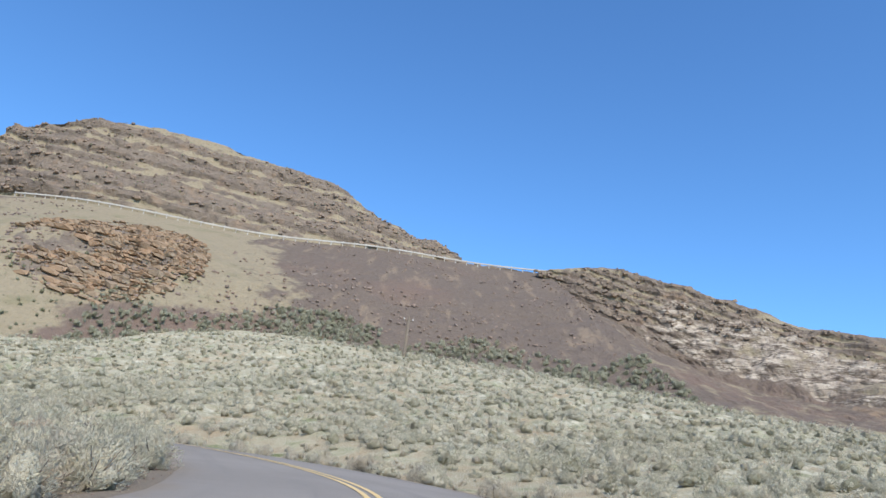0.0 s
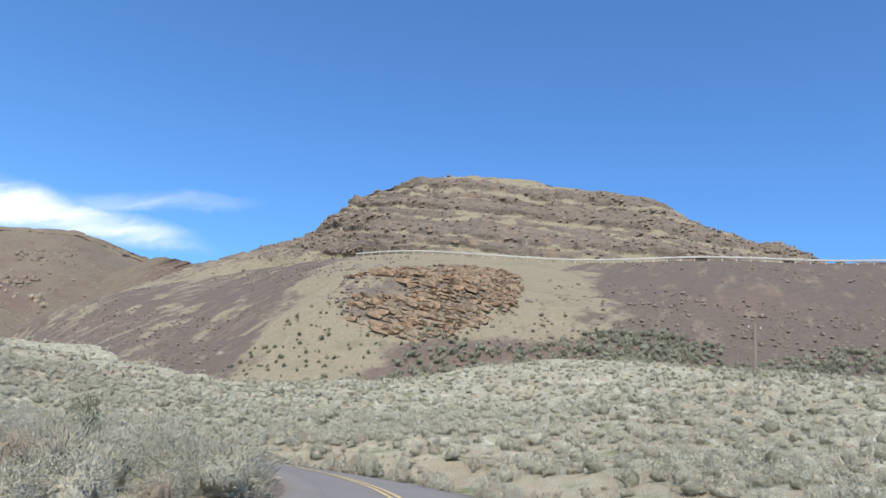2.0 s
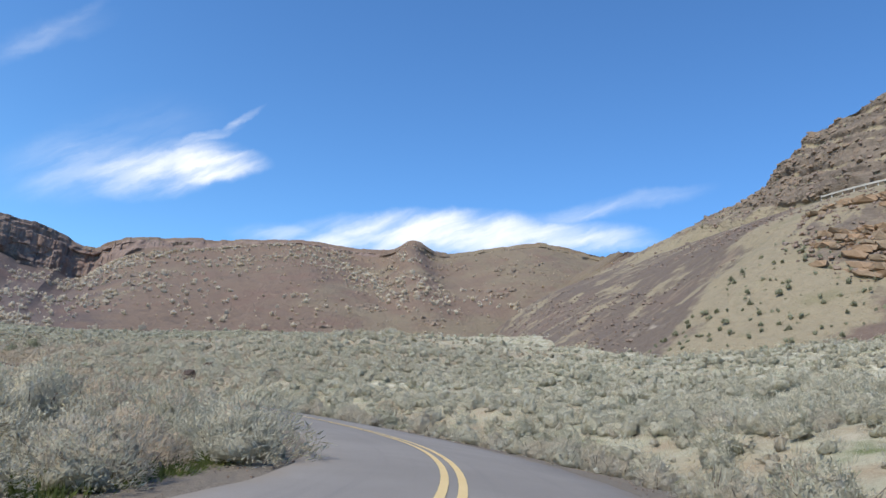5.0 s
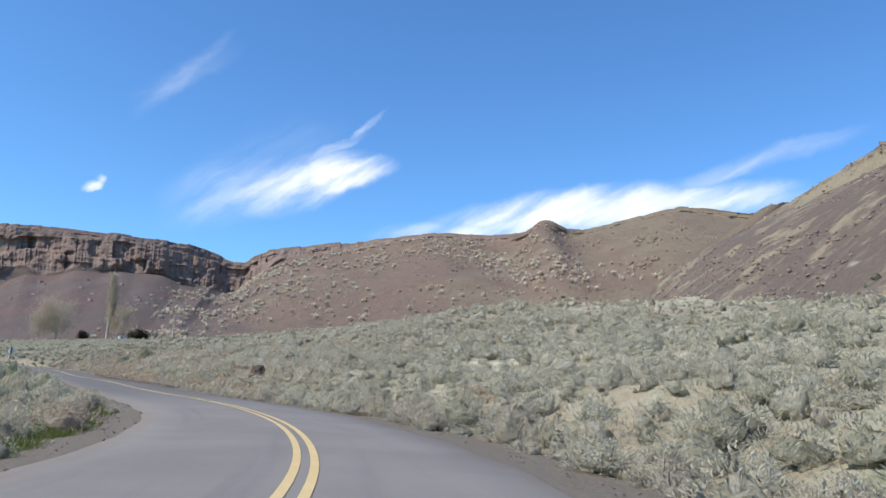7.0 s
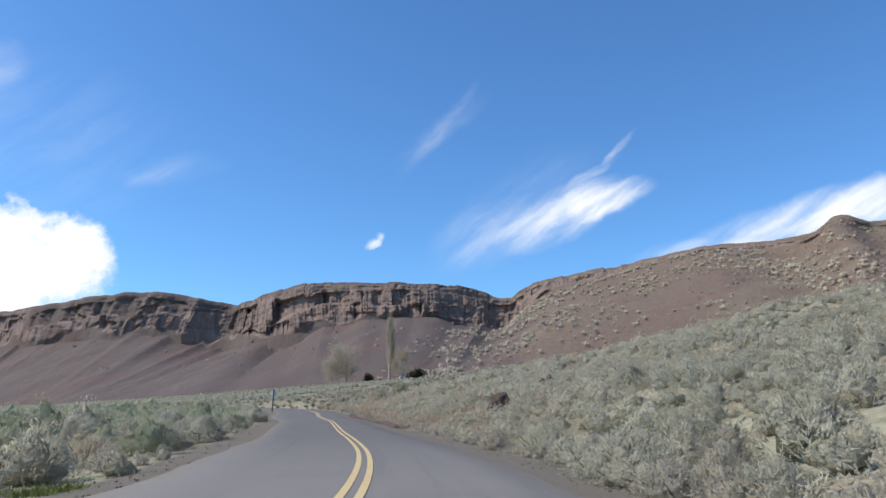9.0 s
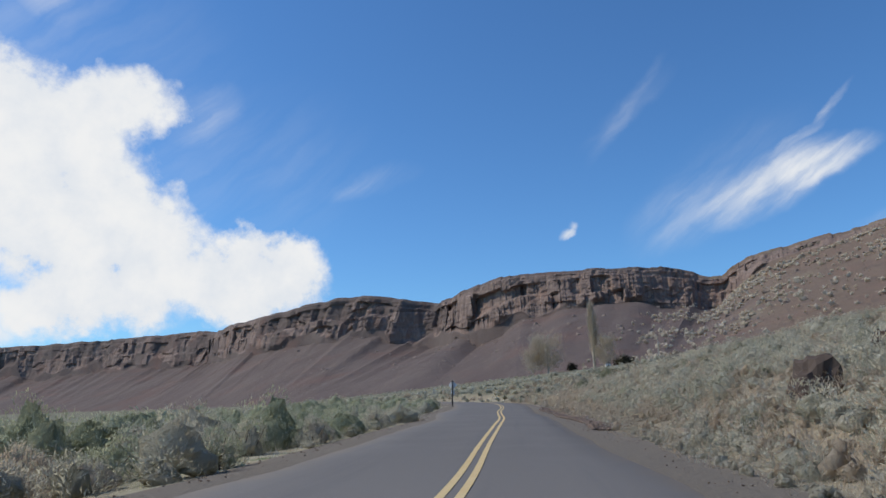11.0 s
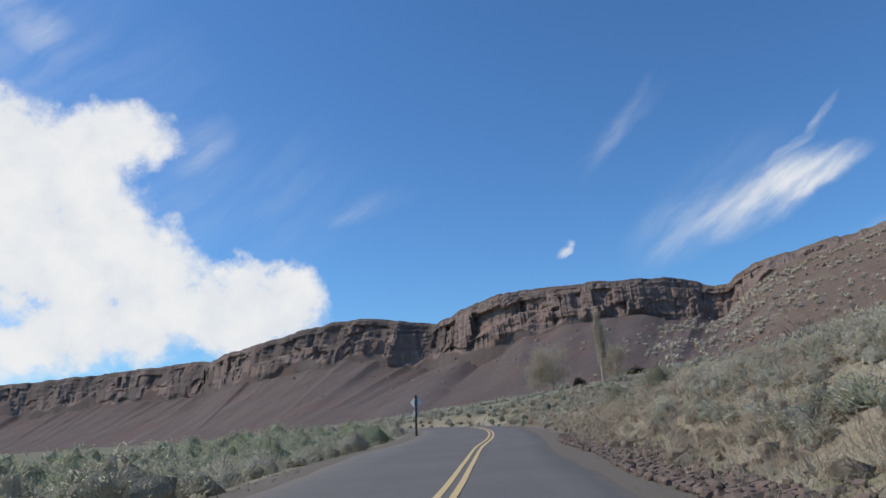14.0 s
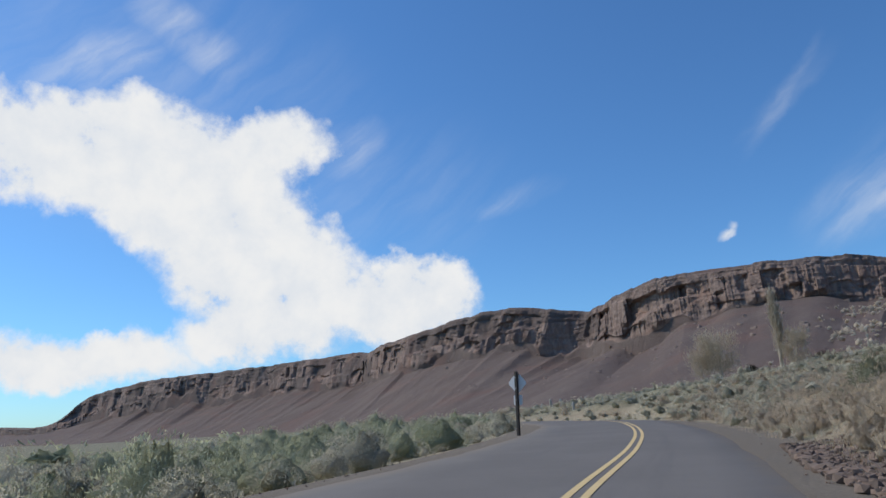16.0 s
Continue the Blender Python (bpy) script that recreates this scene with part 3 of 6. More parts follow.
def build_ground():
    xs, ys = axis(-4300, 3000, -165, 34, 0.75, 1.09), axis(-4300, 3000, -14, 100, 0.75, 1.09)
    gx, gy = np.meshgrid(xs, ys, indexing="ij")
    x, y = gx.ravel(), gy.ravel()
    z = ground_height(x, y)
    dist, side, _, half = near_road(x, y)
    shoulder = 1 - smooth_step(dist - half, 0.5, np.where(side > 0, 1.8, 2.4))
    scrub = smooth_step(dist - half, 2.5, 9) + 1.5 * smooth_step(dist, 40, 160)
    bank = smooth_step(-x, 56, 66) * (1 - smooth_step(-x, 150, 175)) * smooth_step(-side, 3.5, 6) * (1 - smooth_step(dist, 30, 45))
    me = mesh_from("ground", np.stack([x, y, z], 1), grid_faces(len(xs), len(ys)), M_GROUND, {"shoulder": shoulder, "scrub": scrub, "bank": bank, "valley": smooth_step(-x - 0.5 * y, 98, 125) * smooth_step(dist, 5, 9)}, True)
    return tagged(new("ground", me), "dry tan soil with pale grass and gravel road shoulders", "ground", kind="structure")


def build_road():
    keep = slice(2, None)
    s, line, left = RS[keep], RL[keep], RN[keep]
    l, r = ASPHALT_LEFT[keep], ASPHALT_RIGHT[keep]
    share = np.array([-1.0, -1.0, -0.66, -0.33, 0.0, 0.33, 0.66, 1.0, 1.0])
    across = np.where(share[None, :] > 0, share[None, :] * l[:, None], share[None, :] * r[:, None]) + np.array([-0.25, 0, 0, 0, 0, 0, 0, 0, 0.25])[None, :]
    drop = np.array([-0.16, -0.01, 0.0, 0.025, 0.04, 0.025, 0.0, -0.01, -0.16])
    ragged = 0.07 * fbm(np.stack([s * 0.5, 0 * s, 0 * s], 1), 1.0, 3, 5)
    ragged2 = 0.07 * fbm(np.stack([s * 0.5, 0 * s + 9, 0 * s], 1), 1.0, 3, 6)
    v = line[:, None, :] + left[:, None, :] * across[:, :, None]
    v[:, :2, :] += left[:, None, :] * ragged[:, None, None]
    v[:, -2:, :] += left[:, None, :] * ragged2[:, None, None]
    v[:, :, 2] += drop[None, :]
    me = mesh_from("road", v.reshape(-1, 3), grid_faces(len(s), 9)[:, ::-1], M_ASPHALT, None, True)
    uv = me.uv_layers.new(name="UVMap")
    idx = np.empty(len(me.loops), np.int32)
    me.loops.foreach_get("vertex_index", idx)
    flat = np.stack([(across / np.where(share[None, :] > 0, l[:, None], r[:, None])).ravel() * 3.0, np.repeat(s, 9)], 1)
    uv.data.foreach_set("uv", flat[idx].astype(np.float32).ravel())
    road = tagged(new("road", me), "worn grey two-lane asphalt road with ragged edges", "road", kind="structure")
    for off in (-0.11, 0.11):
        a = np.array([off - 0.052, off + 0.052])
        w = line[:, None, :] + left[:, None, :] * a[None, :, None]
        w[:, :, 2] += 0.046
        me = mesh_from("centre_line", w.reshape(-1, 3), grid_faces(len(s), 2)[:, ::-1], M_YELLOW)
        stripe = new("centre_line", me)
        stripe.parent = road
        tagged(stripe, "faded yellow painted line")
    return road


build_ground()
build_road()

# ---- hills: skins laid over a few contour lines ----


def talus_top(v, level):
    """How far up the cliff the talus climbs, column by column (0 foot, 1 rim)."""
    c = v[:, int(np.abs(level - 2.0).argmin())] * np.array([1.0, 1.0, 0.0])
    wave = fbm(c, 0.016, 3, 39, 0.5)
    dry = smooth_step(c[:, 1], 20, 80)
    return np.clip(0.05 + 0.26 * wave + 0.08 * smooth_step(-c[:, 1], 600, 900) + 0.5 * dry, 0.0, 0.86 - 0.3 * smooth_step(c[:, 1], 120, 200))[:, None]


def steps_of(s, width, seed, sharp=0.12):
    """Blocks along a run: each about as wide as given, at its own depth (-1 to 1), with steep sides."""
    z = 0 * s
    w = s / width + 0.55 * fbm(np.stack([s / width * 0.6, z, z + seed], 1), 1.0, 2, seed)
    i = np.floor(w)
    f = smooth_step(w - i, 1 - sharp, 1.0)
    at = lambda k: lattice(k.astype(np.int64), np.full(len(k), seed, np.int64), np.zeros(len(k), np.int64), seed)
    return at(i) * (1 - f) + at(i + 1) * f


def cliff_relief(rim, v, level, seed):
    """Depth of the cliff face in metres (out is positive): buttresses, a bench half way, beds, columns and alcoves."""
    s = np.concatenate([[0], np.cumsum(np.linalg.norm(np.diff(rim[:, :2], axis=0), axis=1))])
    nu, nv = v.shape[:2]
    h = np.clip(level - 2.0, 0, 1)[None, :]
    line = lambda k, amp: amp * fbm(np.stack([s * k, 0 * s, 0 * s + seed], 1), 1.0, 3, seed + 3)[:, None]
    bench = 0.46 + line(0.008, 0.16)
    cap = 0.86 + line(0.013, 0.05)
    low = 1 - smooth_step(h - bench, -0.03, 0.05)
    top = smooth_step(h - cap, -0.012, 0.03)
    mid = np.clip(1 - low - top, 0, 1)
    face = lambda width, k: steps_of(s, width, seed + k)[:, None]
    upper = 8.5 * face(36, 1) + 4.0 * face(13, 2) + 1.5 * face(5.5, 3)
    lower = 6.5 * face(28, 4) + 4.0 * face(10, 5) + 1.5 * face(4.5, 6) + 3.0
    crown = 2.2 * face(40, 7) + 1.0 * face(9, 8) - 1.0
    flat = v.reshape(-1, 3)
    run = np.repeat(s, nv)
    z = flat[:, 2]
    beds = fbm(np.stack([run * 0.012, z * 0.30, 0 * z], 1), 1.0, 3, seed + 9, 0.6).reshape(nu, nv)
    chips = fbm(np.stack([run * 0.16, z * 0.22, 0 * z], 1), 1.0, 3, seed + 10, 0.55).reshape(nu, nv)
    column = np.abs(fbm(np.stack([run * 0.20, z * 0.03, 0 * z], 1), 1.0, 2, seed + 11, 0.5)).reshape(nu, nv)
    hollow = fbm(np.stack([run * 0.024, z * 0.05, 0 * z], 1), 1.0, 2, seed + 12, 0.5).reshape(nu, nv)
    alcove = smooth_step(hollow, 0.30, 0.40) * (1 - 0.75 * smooth_step(v[..., 1], -260, -120))
    return upper * mid + lower * low + crown * top + 0.8 * beds + 1.2 * chips + 1.5 * (0.25 - column) * (1 - top) - 8.0 * alcove * (1 - top)


def skin(name, lines, rows, nu, mat, rough, masks, seed, label, category, ledge=0.0, flute=0.0, dip=0.2, bands=None):
    """A hillside laid over lines that run left to right; rows: how many strips between two lines; rough: relief in metres on each line."""
    lines = [np.asarray(c, float) for c in lines]
    u = np.linspace(0, len(lines[0]) - 1, nu)
    bent = [curve_at(c, u) for c in lines]
    if flute:
        run = np.concatenate([[0], np.cumsum(np.linalg.norm(np.diff(bent[4][:, :2], axis=0), axis=1))])
        crest = 1.5 * steps_of(run, 46, seed + 60) + 0.7 * steps_of(run, 13, seed + 61)
        for k in (3, 4):
            bent[k][:, 2] += crest
        c = bent[2] * np.array([1.0, 1.0, 0.0])
        fan = 1 - 2.2 * np.abs(fbm(c, 0.022, 2, 138, 0.5))
        climb = np.clip(0.05 + 0.11 * fbm(c, 0.012, 3, 38, 0.5) + 0.075 * fan + 0.05 * smooth_step(c[:, 1], -260, -110), 0, 0.3) * (1 - smooth_step(c[:, 1], 10, 60))
        bent[2] = bent[2] + climb[:, None] * (bent[3] - bent[2])
    cols, level = [], []
    for k, n in enumerate(rows):
        for j in range(n):
            f = j / n
            cols.append(bent[k] * (1 - f) + bent[k + 1] * f)
            level.append(k + f)
    cols.append(bent[-1])
    level.append(len(lines) - 1.0)
    v = np.stack(cols, 1)
    level = np.array(level)
    amp = np.interp(level, range(len(rough)), rough)
    du, dv = np.gradient(v, axis=0), np.gradient(v, axis=1)
    n = np.cross(du, dv)
    n /= np.linalg.norm(n, axis=2)[..., None] + 1e-9
    n *= np.sign((n[..., 2:3]).mean())
    flat = v.reshape(-1, 3)
    size = np.linalg.norm(np.ptp(flat, axis=0)) / 300.0
    relief = fbm(flat, 0.09 / size, 5, seed, 0.55).reshape(v.shape[:2])
    sharp = 1 - np.abs(fbm(flat, 0.2 / size, 4, seed + 20, 0.55)).reshape(v.shape[:2])
    move = amp[None, :] * (relief + 0.6 * (sharp - 0.6))
    if flute:
        move = move * (0.25 + 0.75 * smooth_step(v[..., 1], 10, 90))
    stone = masks["rock"](v, level) if callable(masks["rock"]) else np.interp(level, range(len(masks["rock"])), masks["rock"])[None, :] * np.ones((nu, 1))
    if ledge:
        tilted = flat[:, 2] + dip * flat[:, 0] + 2.2 * fbm(flat, 0.025, 3, seed + 40) + 0.5 * fbm(flat, 0.2, 3, seed + 45)
        saw = (tilted / ledge) % 1.0
        riser = smooth_step(saw, 0.30, 0.42) - smooth_step(saw, 0.9, 1.0)
        riser = (riser * smooth_step(fbm(flat, 0.045, 3, seed + 70), -0.7, 0.1)).reshape(v.shape[:2])
        move = move + stone * 0.27 * ledge * (riser - 0.4)
        stone = stone * (0.30 + 0.75 * riser)
    if bands:
        w = flat[:, 2] + dip * (flat[:, 0] + 90) + 1.6 * fbm(flat, 0.03, 3, seed + 40) + 0.6 * fbm(flat, 0.16, 3, seed + 45)
        riser = np.zeros(len(w))
        for lo, hi, push in bands:
            gap = smooth_step(fbm(flat + 3 * hi, 0.035, 4, seed + 70, 0.6), -0.8, -0.2)
            band = smooth_step(w, lo, lo + 1.2) * (1 - smooth_step(w, hi - 0.5, hi + 0.5)) * gap
            riser = np.maximum(riser, band)
            face = (band * push * (0.55 + 0.45 * (w - lo) / (hi - lo))).reshape(v.shape[:2])
            move = move + face * np.minimum(stone, 1)
        stone = stone * (0.42 + 0.75 * riser.reshape(v.shape[:2]))
    if flute:
        away = (bent[2] - bent[4])[:, :2]
        away /= np.linalg.norm(away, axis=1)[:, None] + 1e-9
        plan = flat * np.array([1.0, 1.0, 0.0])
        bay = np.abs(fbm(plan, 0.010, 3, seed + 80, 0.5)).reshape(v.shape[:2])
        right = smooth_step(v[..., 1], 30, 90)
        hold = np.interp(level, [0, 1.93, 2.0, 2.01, 4.0, 5.0], [0, 0, 0.9, 1, 1, 0])[None, :] * (1 - 0.55 * right)
        face = np.interp(level, [0, 1.95, 2.03, 4.0, 4.6], [0, 0, 1, 1, 0])[None, :] * (1 - 0.45 * right)
        calm = 1 - 0.35 * smooth_step(-v[..., 1], 350, 800)
        cover = smooth_step(level[None, :] - 2.0 - talus_top(v, level), -0.03, 0.15)
        hold = hold * (0.3 + 0.7 * cover)
        push = hold * flute * (0.25 - bay) + face * cover * calm * cliff_relief(bent[4], v, level, seed)
        v = v.copy()
        v[..., 0] += away[:, None, 0] * push
        v[..., 1] += away[:, None, 1] * push
    out = n * move[..., None]
    out[..., 2] *= 0.6
    v = v + out
    attrs = {}
    for key, value in masks.items():
        value = stone if key == "rock" else value(v, level) if callable(value) else np.interp(level, range(len(value)), value)[None, :] * np.ones((nu, 1))
        attrs[key] = value.ravel()
    faces = grid_faces(nu, len(level))
    me = mesh_from(name, v.reshape(-1, 3), faces, mat, attrs, True)
    me.polygons.foreach_set("use_smooth", attrs["rock"][faces].mean(1) < 0.2)
    return tagged(new(name, me), label, category, kind="structure"), v


BENCH = [(-240, 170, 42), (-182, 148, 42), (-143, 155, 50), (-120, 153, 51.5), (-104, 152, 52.4), (-78, 148, 51.3), (-41, 148, 48), (-15, 153, 49.4), (8, 156, 48.9), (24, 155, 48.5)]
HILL_TOE = [(-230, 150, 20), (-150, 110, 17), (-109, 94, 15), (-80, 82, 10), (-62, 75, 8), (-45, 83, 10.5), (-25, 96, 16), (-8, 93, 15), (8, 90, 13.5), (32, 76, 9.5)]
HILL_MID = [(-235, 160, 34), (-165, 128, 31), (-122, 122, 33), (-95, 114, 32), (-66, 105, 31.8), (-50, 107, 31.6), (-26, 111, 28.5), (-8, 119, 31), (9, 121, 30), (29, 114, 28)]
HILL_FOOT = [(-262, 205, 56), (-195, 175, 55), (-150, 166, 58), (-128, 161, 57), (-108, 158, 57), (-80, 155, 57), (-43, 156, 54), (-16, 159, 52.5), (7, 160, 50), (24, 156, 48.4)]
HILL_CREST = [(-304, 290, 100), (-213, 232, 84), (-157, 203, 78.4), (-132, 183, 74.5), (-121, 182.5, 83.5), (-94, 185, 89.3), (-56, 188, 84.4), (-22, 179, 69), (5, 167, 53.5), (24, 158, 48.2)]
HILL_BACK = [(-300, 340, 80), (-200, 290, 70), (-130, 260, 70), (-110, 240, 70), (-100, 235, 74), (-80, 240, 80), (-40, 240, 74), (0, 230, 58), (25, 215, 45), (40, 200, 40)]


def hill_slide(v, level):
    """Brown slide rock: the broad slope on one side, and runs on the other flank."""
    x, y, z = v[..., 0], v[..., 1], v[..., 2]
    east = smooth_step(x + 0.75 * np.maximum(z - 28, 0), -40, -10)
    low = smooth_step(-z, -24, -17) * smooth_step(x, -55, -42)
    west = smooth_step(-x - 0.9 * (z - 20), 56, 80)
    run = fbm(np.stack([(x + 0.9 * z).ravel(), 0.3 * y.ravel(), 0.25 * z.ravel()], 1), 0.075, 4, 61, 0.6).reshape(x.shape)
    west = west * (0.72 + 0.36 * smooth_step(run, -0.3, 0.25))
    return np.clip(east + 0.8 * low + 0.74 * west, 0, 1) * (level < 2.2)[None, :]


def hill_rock(v, level):
    """Bare rock: the upper ledges and the ground of the outcrop."""
    x, y, z = v[..., 0], v[..., 1], v[..., 2]
    spot = ((x + 52 + 0.25 * (z - 32)) / 13.0) ** 2 + ((z - 30.5 + 0.10 * (x + 53)) / 11.0) ** 2 + 0.45 * fbm(v.reshape(-1, 3), 0.12, 3, 91).reshape(x.shape)
    base = np.interp(level, range(7), [0.0, 0.05, 0.0, 0.0, 1.25, 0.95, 0.1])[None, :]
    return base + 1.5 * (1 - smooth_step(spot, 0.65, 1.05)) * (level < 1.9)[None, :]


hill, HILL_SKIN = skin("hill", [HILL_TOE, HILL_MID, BENCH, np.array(BENCH) + (1.5, 4.5, 0.2), HILL_FOOT, HILL_CREST, HILL_BACK], [30, 30, 4, 8, 74, 10], 640, M_HILL,
                       [0.4, 1.0, 0.0, 0.0, 1.0, 1.6, 2.0], {"rock": hill_rock, "slide": hill_slide, "pale": [0, 0, 0, 0, 0, 0, 0]}, 3,
                       "dry grassy hill with brown slide rock and dark rock ledges", "hill", bands=[(52.5, 57.6, 1.6), (58.6, 61.4, 1.2), (62.4, 67.5, 2.4), (69.6, 71.6, 0.9), (73.2, 77.4, 2.2), (79, 81, 1.2), (82.6, 86.5, 2.0)])

CLIFF_TOE = [(24, 80, 9), (34, 75, 8), (42, 69, 7), (48, 65, 6), (56, 59, 5), (64, 51, 4), (110, 10, 1)]
CLIFF_FOOT = [(24, 150, 45.5), (37, 139, 34), (45.6, 130, 26.8), (53, 123, 22.4), (60.6, 115, 19.9), (68, 106, 17.2), (112, 60, 10)]
CLIFF_TOP = [(22, 154, 48.6), (33, 152.5, 50.4), (43, 149.5, 49), (54, 144.5, 45), (64, 138, 40.5), (79, 125, 34), (130, 80, 24)]
CLIFF_BACK = [(30, 200, 45), (50, 200, 50), (65, 195, 50), (80, 190, 48), (95, 180, 44), (115, 165, 38), (160, 120, 30)]


def pale_cliff(v, level):
    x, z = v[..., 0], v[..., 2]
    return 0.95 * smooth_step(x, 33, 50) * smooth_step(level, 1.0, 1.2)[None, :] * smooth_step(-level, -1.92, -1.65)[None, :]


cliff, _ = skin("cliff", [CLIFF_TOE, CLIFF_FOOT, np.array(CLIFF_TOP) + (-1.0, -3.0, -1.0), CLIFF_TOP, CLIFF_BACK], [26, 44, 3, 8], 340, M_HILL, [0.3, 0.9, 1.0, 0.4, 1.0],
     {"rock": [0.2, 0.7, 1.0, 0.7, 0.1], "slide": [0.6, 0.8, 0.4, 0.0, 0.0], "pale": pale_cliff}, 11, "long low cliff of pale and brown layered rock above slide rock", "cliff", ledge=2.4, dip=0.3)

RIM = [(-1640, -3700, 74), (-1392, -2700, 58), (-1440, -2500, 150), (-1363, -2016, 172), (-1352, -1534, 172), (-1290, -1100, 170), (-1222, -988, 155), (-1097, -807, 157), (-1015, -540, 169), (-1008, -386, 150),
       (-950, -318, 153), (-907, -232, 162), (-902, -126, 158), (-922, -48, 155), (-930, 2, 144.5), (-928, 24, 152), (-917, 55, 162), (-890, 146, 175), (-834, 232, 184), (-768, 309, 177.5), (-723, 328, 185), (-725, 372, 180),
       (-658, 450, 198), (-560, 480, 172), (-429, 368, 134), (-300, 300, 100)]
RIM_FOOT = [(-1590, -3600, 40), (-1350, -2600, 30), (-1380, -2440, 60), (-1290, -1960, 70), (-1270, -1480, 78), (-1200, -1060, 88), (-1130, -930, 84), (-1020, -770, 86), (-950, -560, 95), (-930, -395, 74),
            (-880, -280, 70), (-862, -215, 88), (-852, -115, 106), (-866, -46, 102), (-872, -3, 97), (-874, 24, 112), (-872, 55, 130), (-855, 142, 152), (-805, 223, 166), (-745, 295, 152), (-700, 312, 168), (-700, 355, 160),
            (-630, 425, 180), (-535, 455, 152), (-410, 350, 118), (-285, 285, 88)]
RIM_TOE = [(-1300, -3300, -4), (-1100, -2500, -4), (-1100, -2200, -4), (-1050, -1750, -3), (-1000, -1300, 0), (-930, -950, 2), (-865, -810, 2.5), (-780, -650, 3), (-680, -450, 5), (-560, -300, 7),
           (-500, -190, 9), (-450, -100, 11), (-425, -50, 13), (-415, -22, 14.5), (-408, 0, 16), (-404, 25, 17.5), (-402, 50, 19), (-405, 105, 27), (-408, 150, 36), (-408, 185, 42), (-405, 215, 48), (-400, 240, 54),
           (-390, 270, 58), (-370, 285, 60), (-320, 270, 54), (-250, 240, 44)]


def dry_slope(v, level):
    y = v[..., 1]
    return smooth_step(y, -110, 100) * 0.75 + 0.3 * smooth_step(level, 3.0, 3.6)[None, :]


def grass_cover(v, level):
    """Dry grass on the far knolls and along the foot of the dry slope."""
    y = v[..., 1]
    return np.clip(0.62 * smooth_step(y, 270, 370) + 0.7 * smooth_step(y, 90, 180) * (1 - smooth_step(level, 0.9, 1.5))[None, :], 0, 0.8)


def rim_rock(v, level):
    y = v[..., 1]
    band = np.interp(level, [0, 2.9, 3.2, 4.0], [1.0, 1.0, 0.3, 0.0])[None, :] * smooth_step(level[None, :] - 2.0 - talus_top(v, level), -0.06, 0.10)
    broken = smooth_step(fbm(v.reshape(-1, 3) * np.array([1.0, 1.0, 1.4]), 0.018, 4, 55, 0.6).reshape(y.shape), -0.35, 0.25)
    far = smooth_step(-y, 200, 520)
    return band * (1 - 0.72 * smooth_step(y, 260, 330)) * (1 - far + far * broken)


_rim = np.array(RIM, float)
_steep = np.where(_rim[:, 1:2] > 40, 0.85, 0.44)
_foot = _rim + _steep * (np.array(RIM_FOOT, float) - _rim)
_foot[:, 2] = 2.6 + (np.array(RIM_FOOT)[:, 2] - 2.6) * 1.04
_, MESA_SKIN = skin("mesa", [np.array(RIM_TOE) + (60.0, -25.0, -22.0), RIM_TOE, _foot, _rim + np.array((7.0, 0, -2)), _rim + np.array((0, 0, 3.0)), _rim + np.array((-500.0, 150, -20))], [4, 40, 56, 3, 6], 1680, M_MESA,
     [0.5, 3.0, 5.0, 2.5, 1.0, 6.0],
     {"rock": rim_rock, "dry": dry_slope, "grass": grass_cover}, 31, "long mesa with dark basalt cliffs above brown talus slopes", "mesa", flute=20.0)

# ---- plants ----


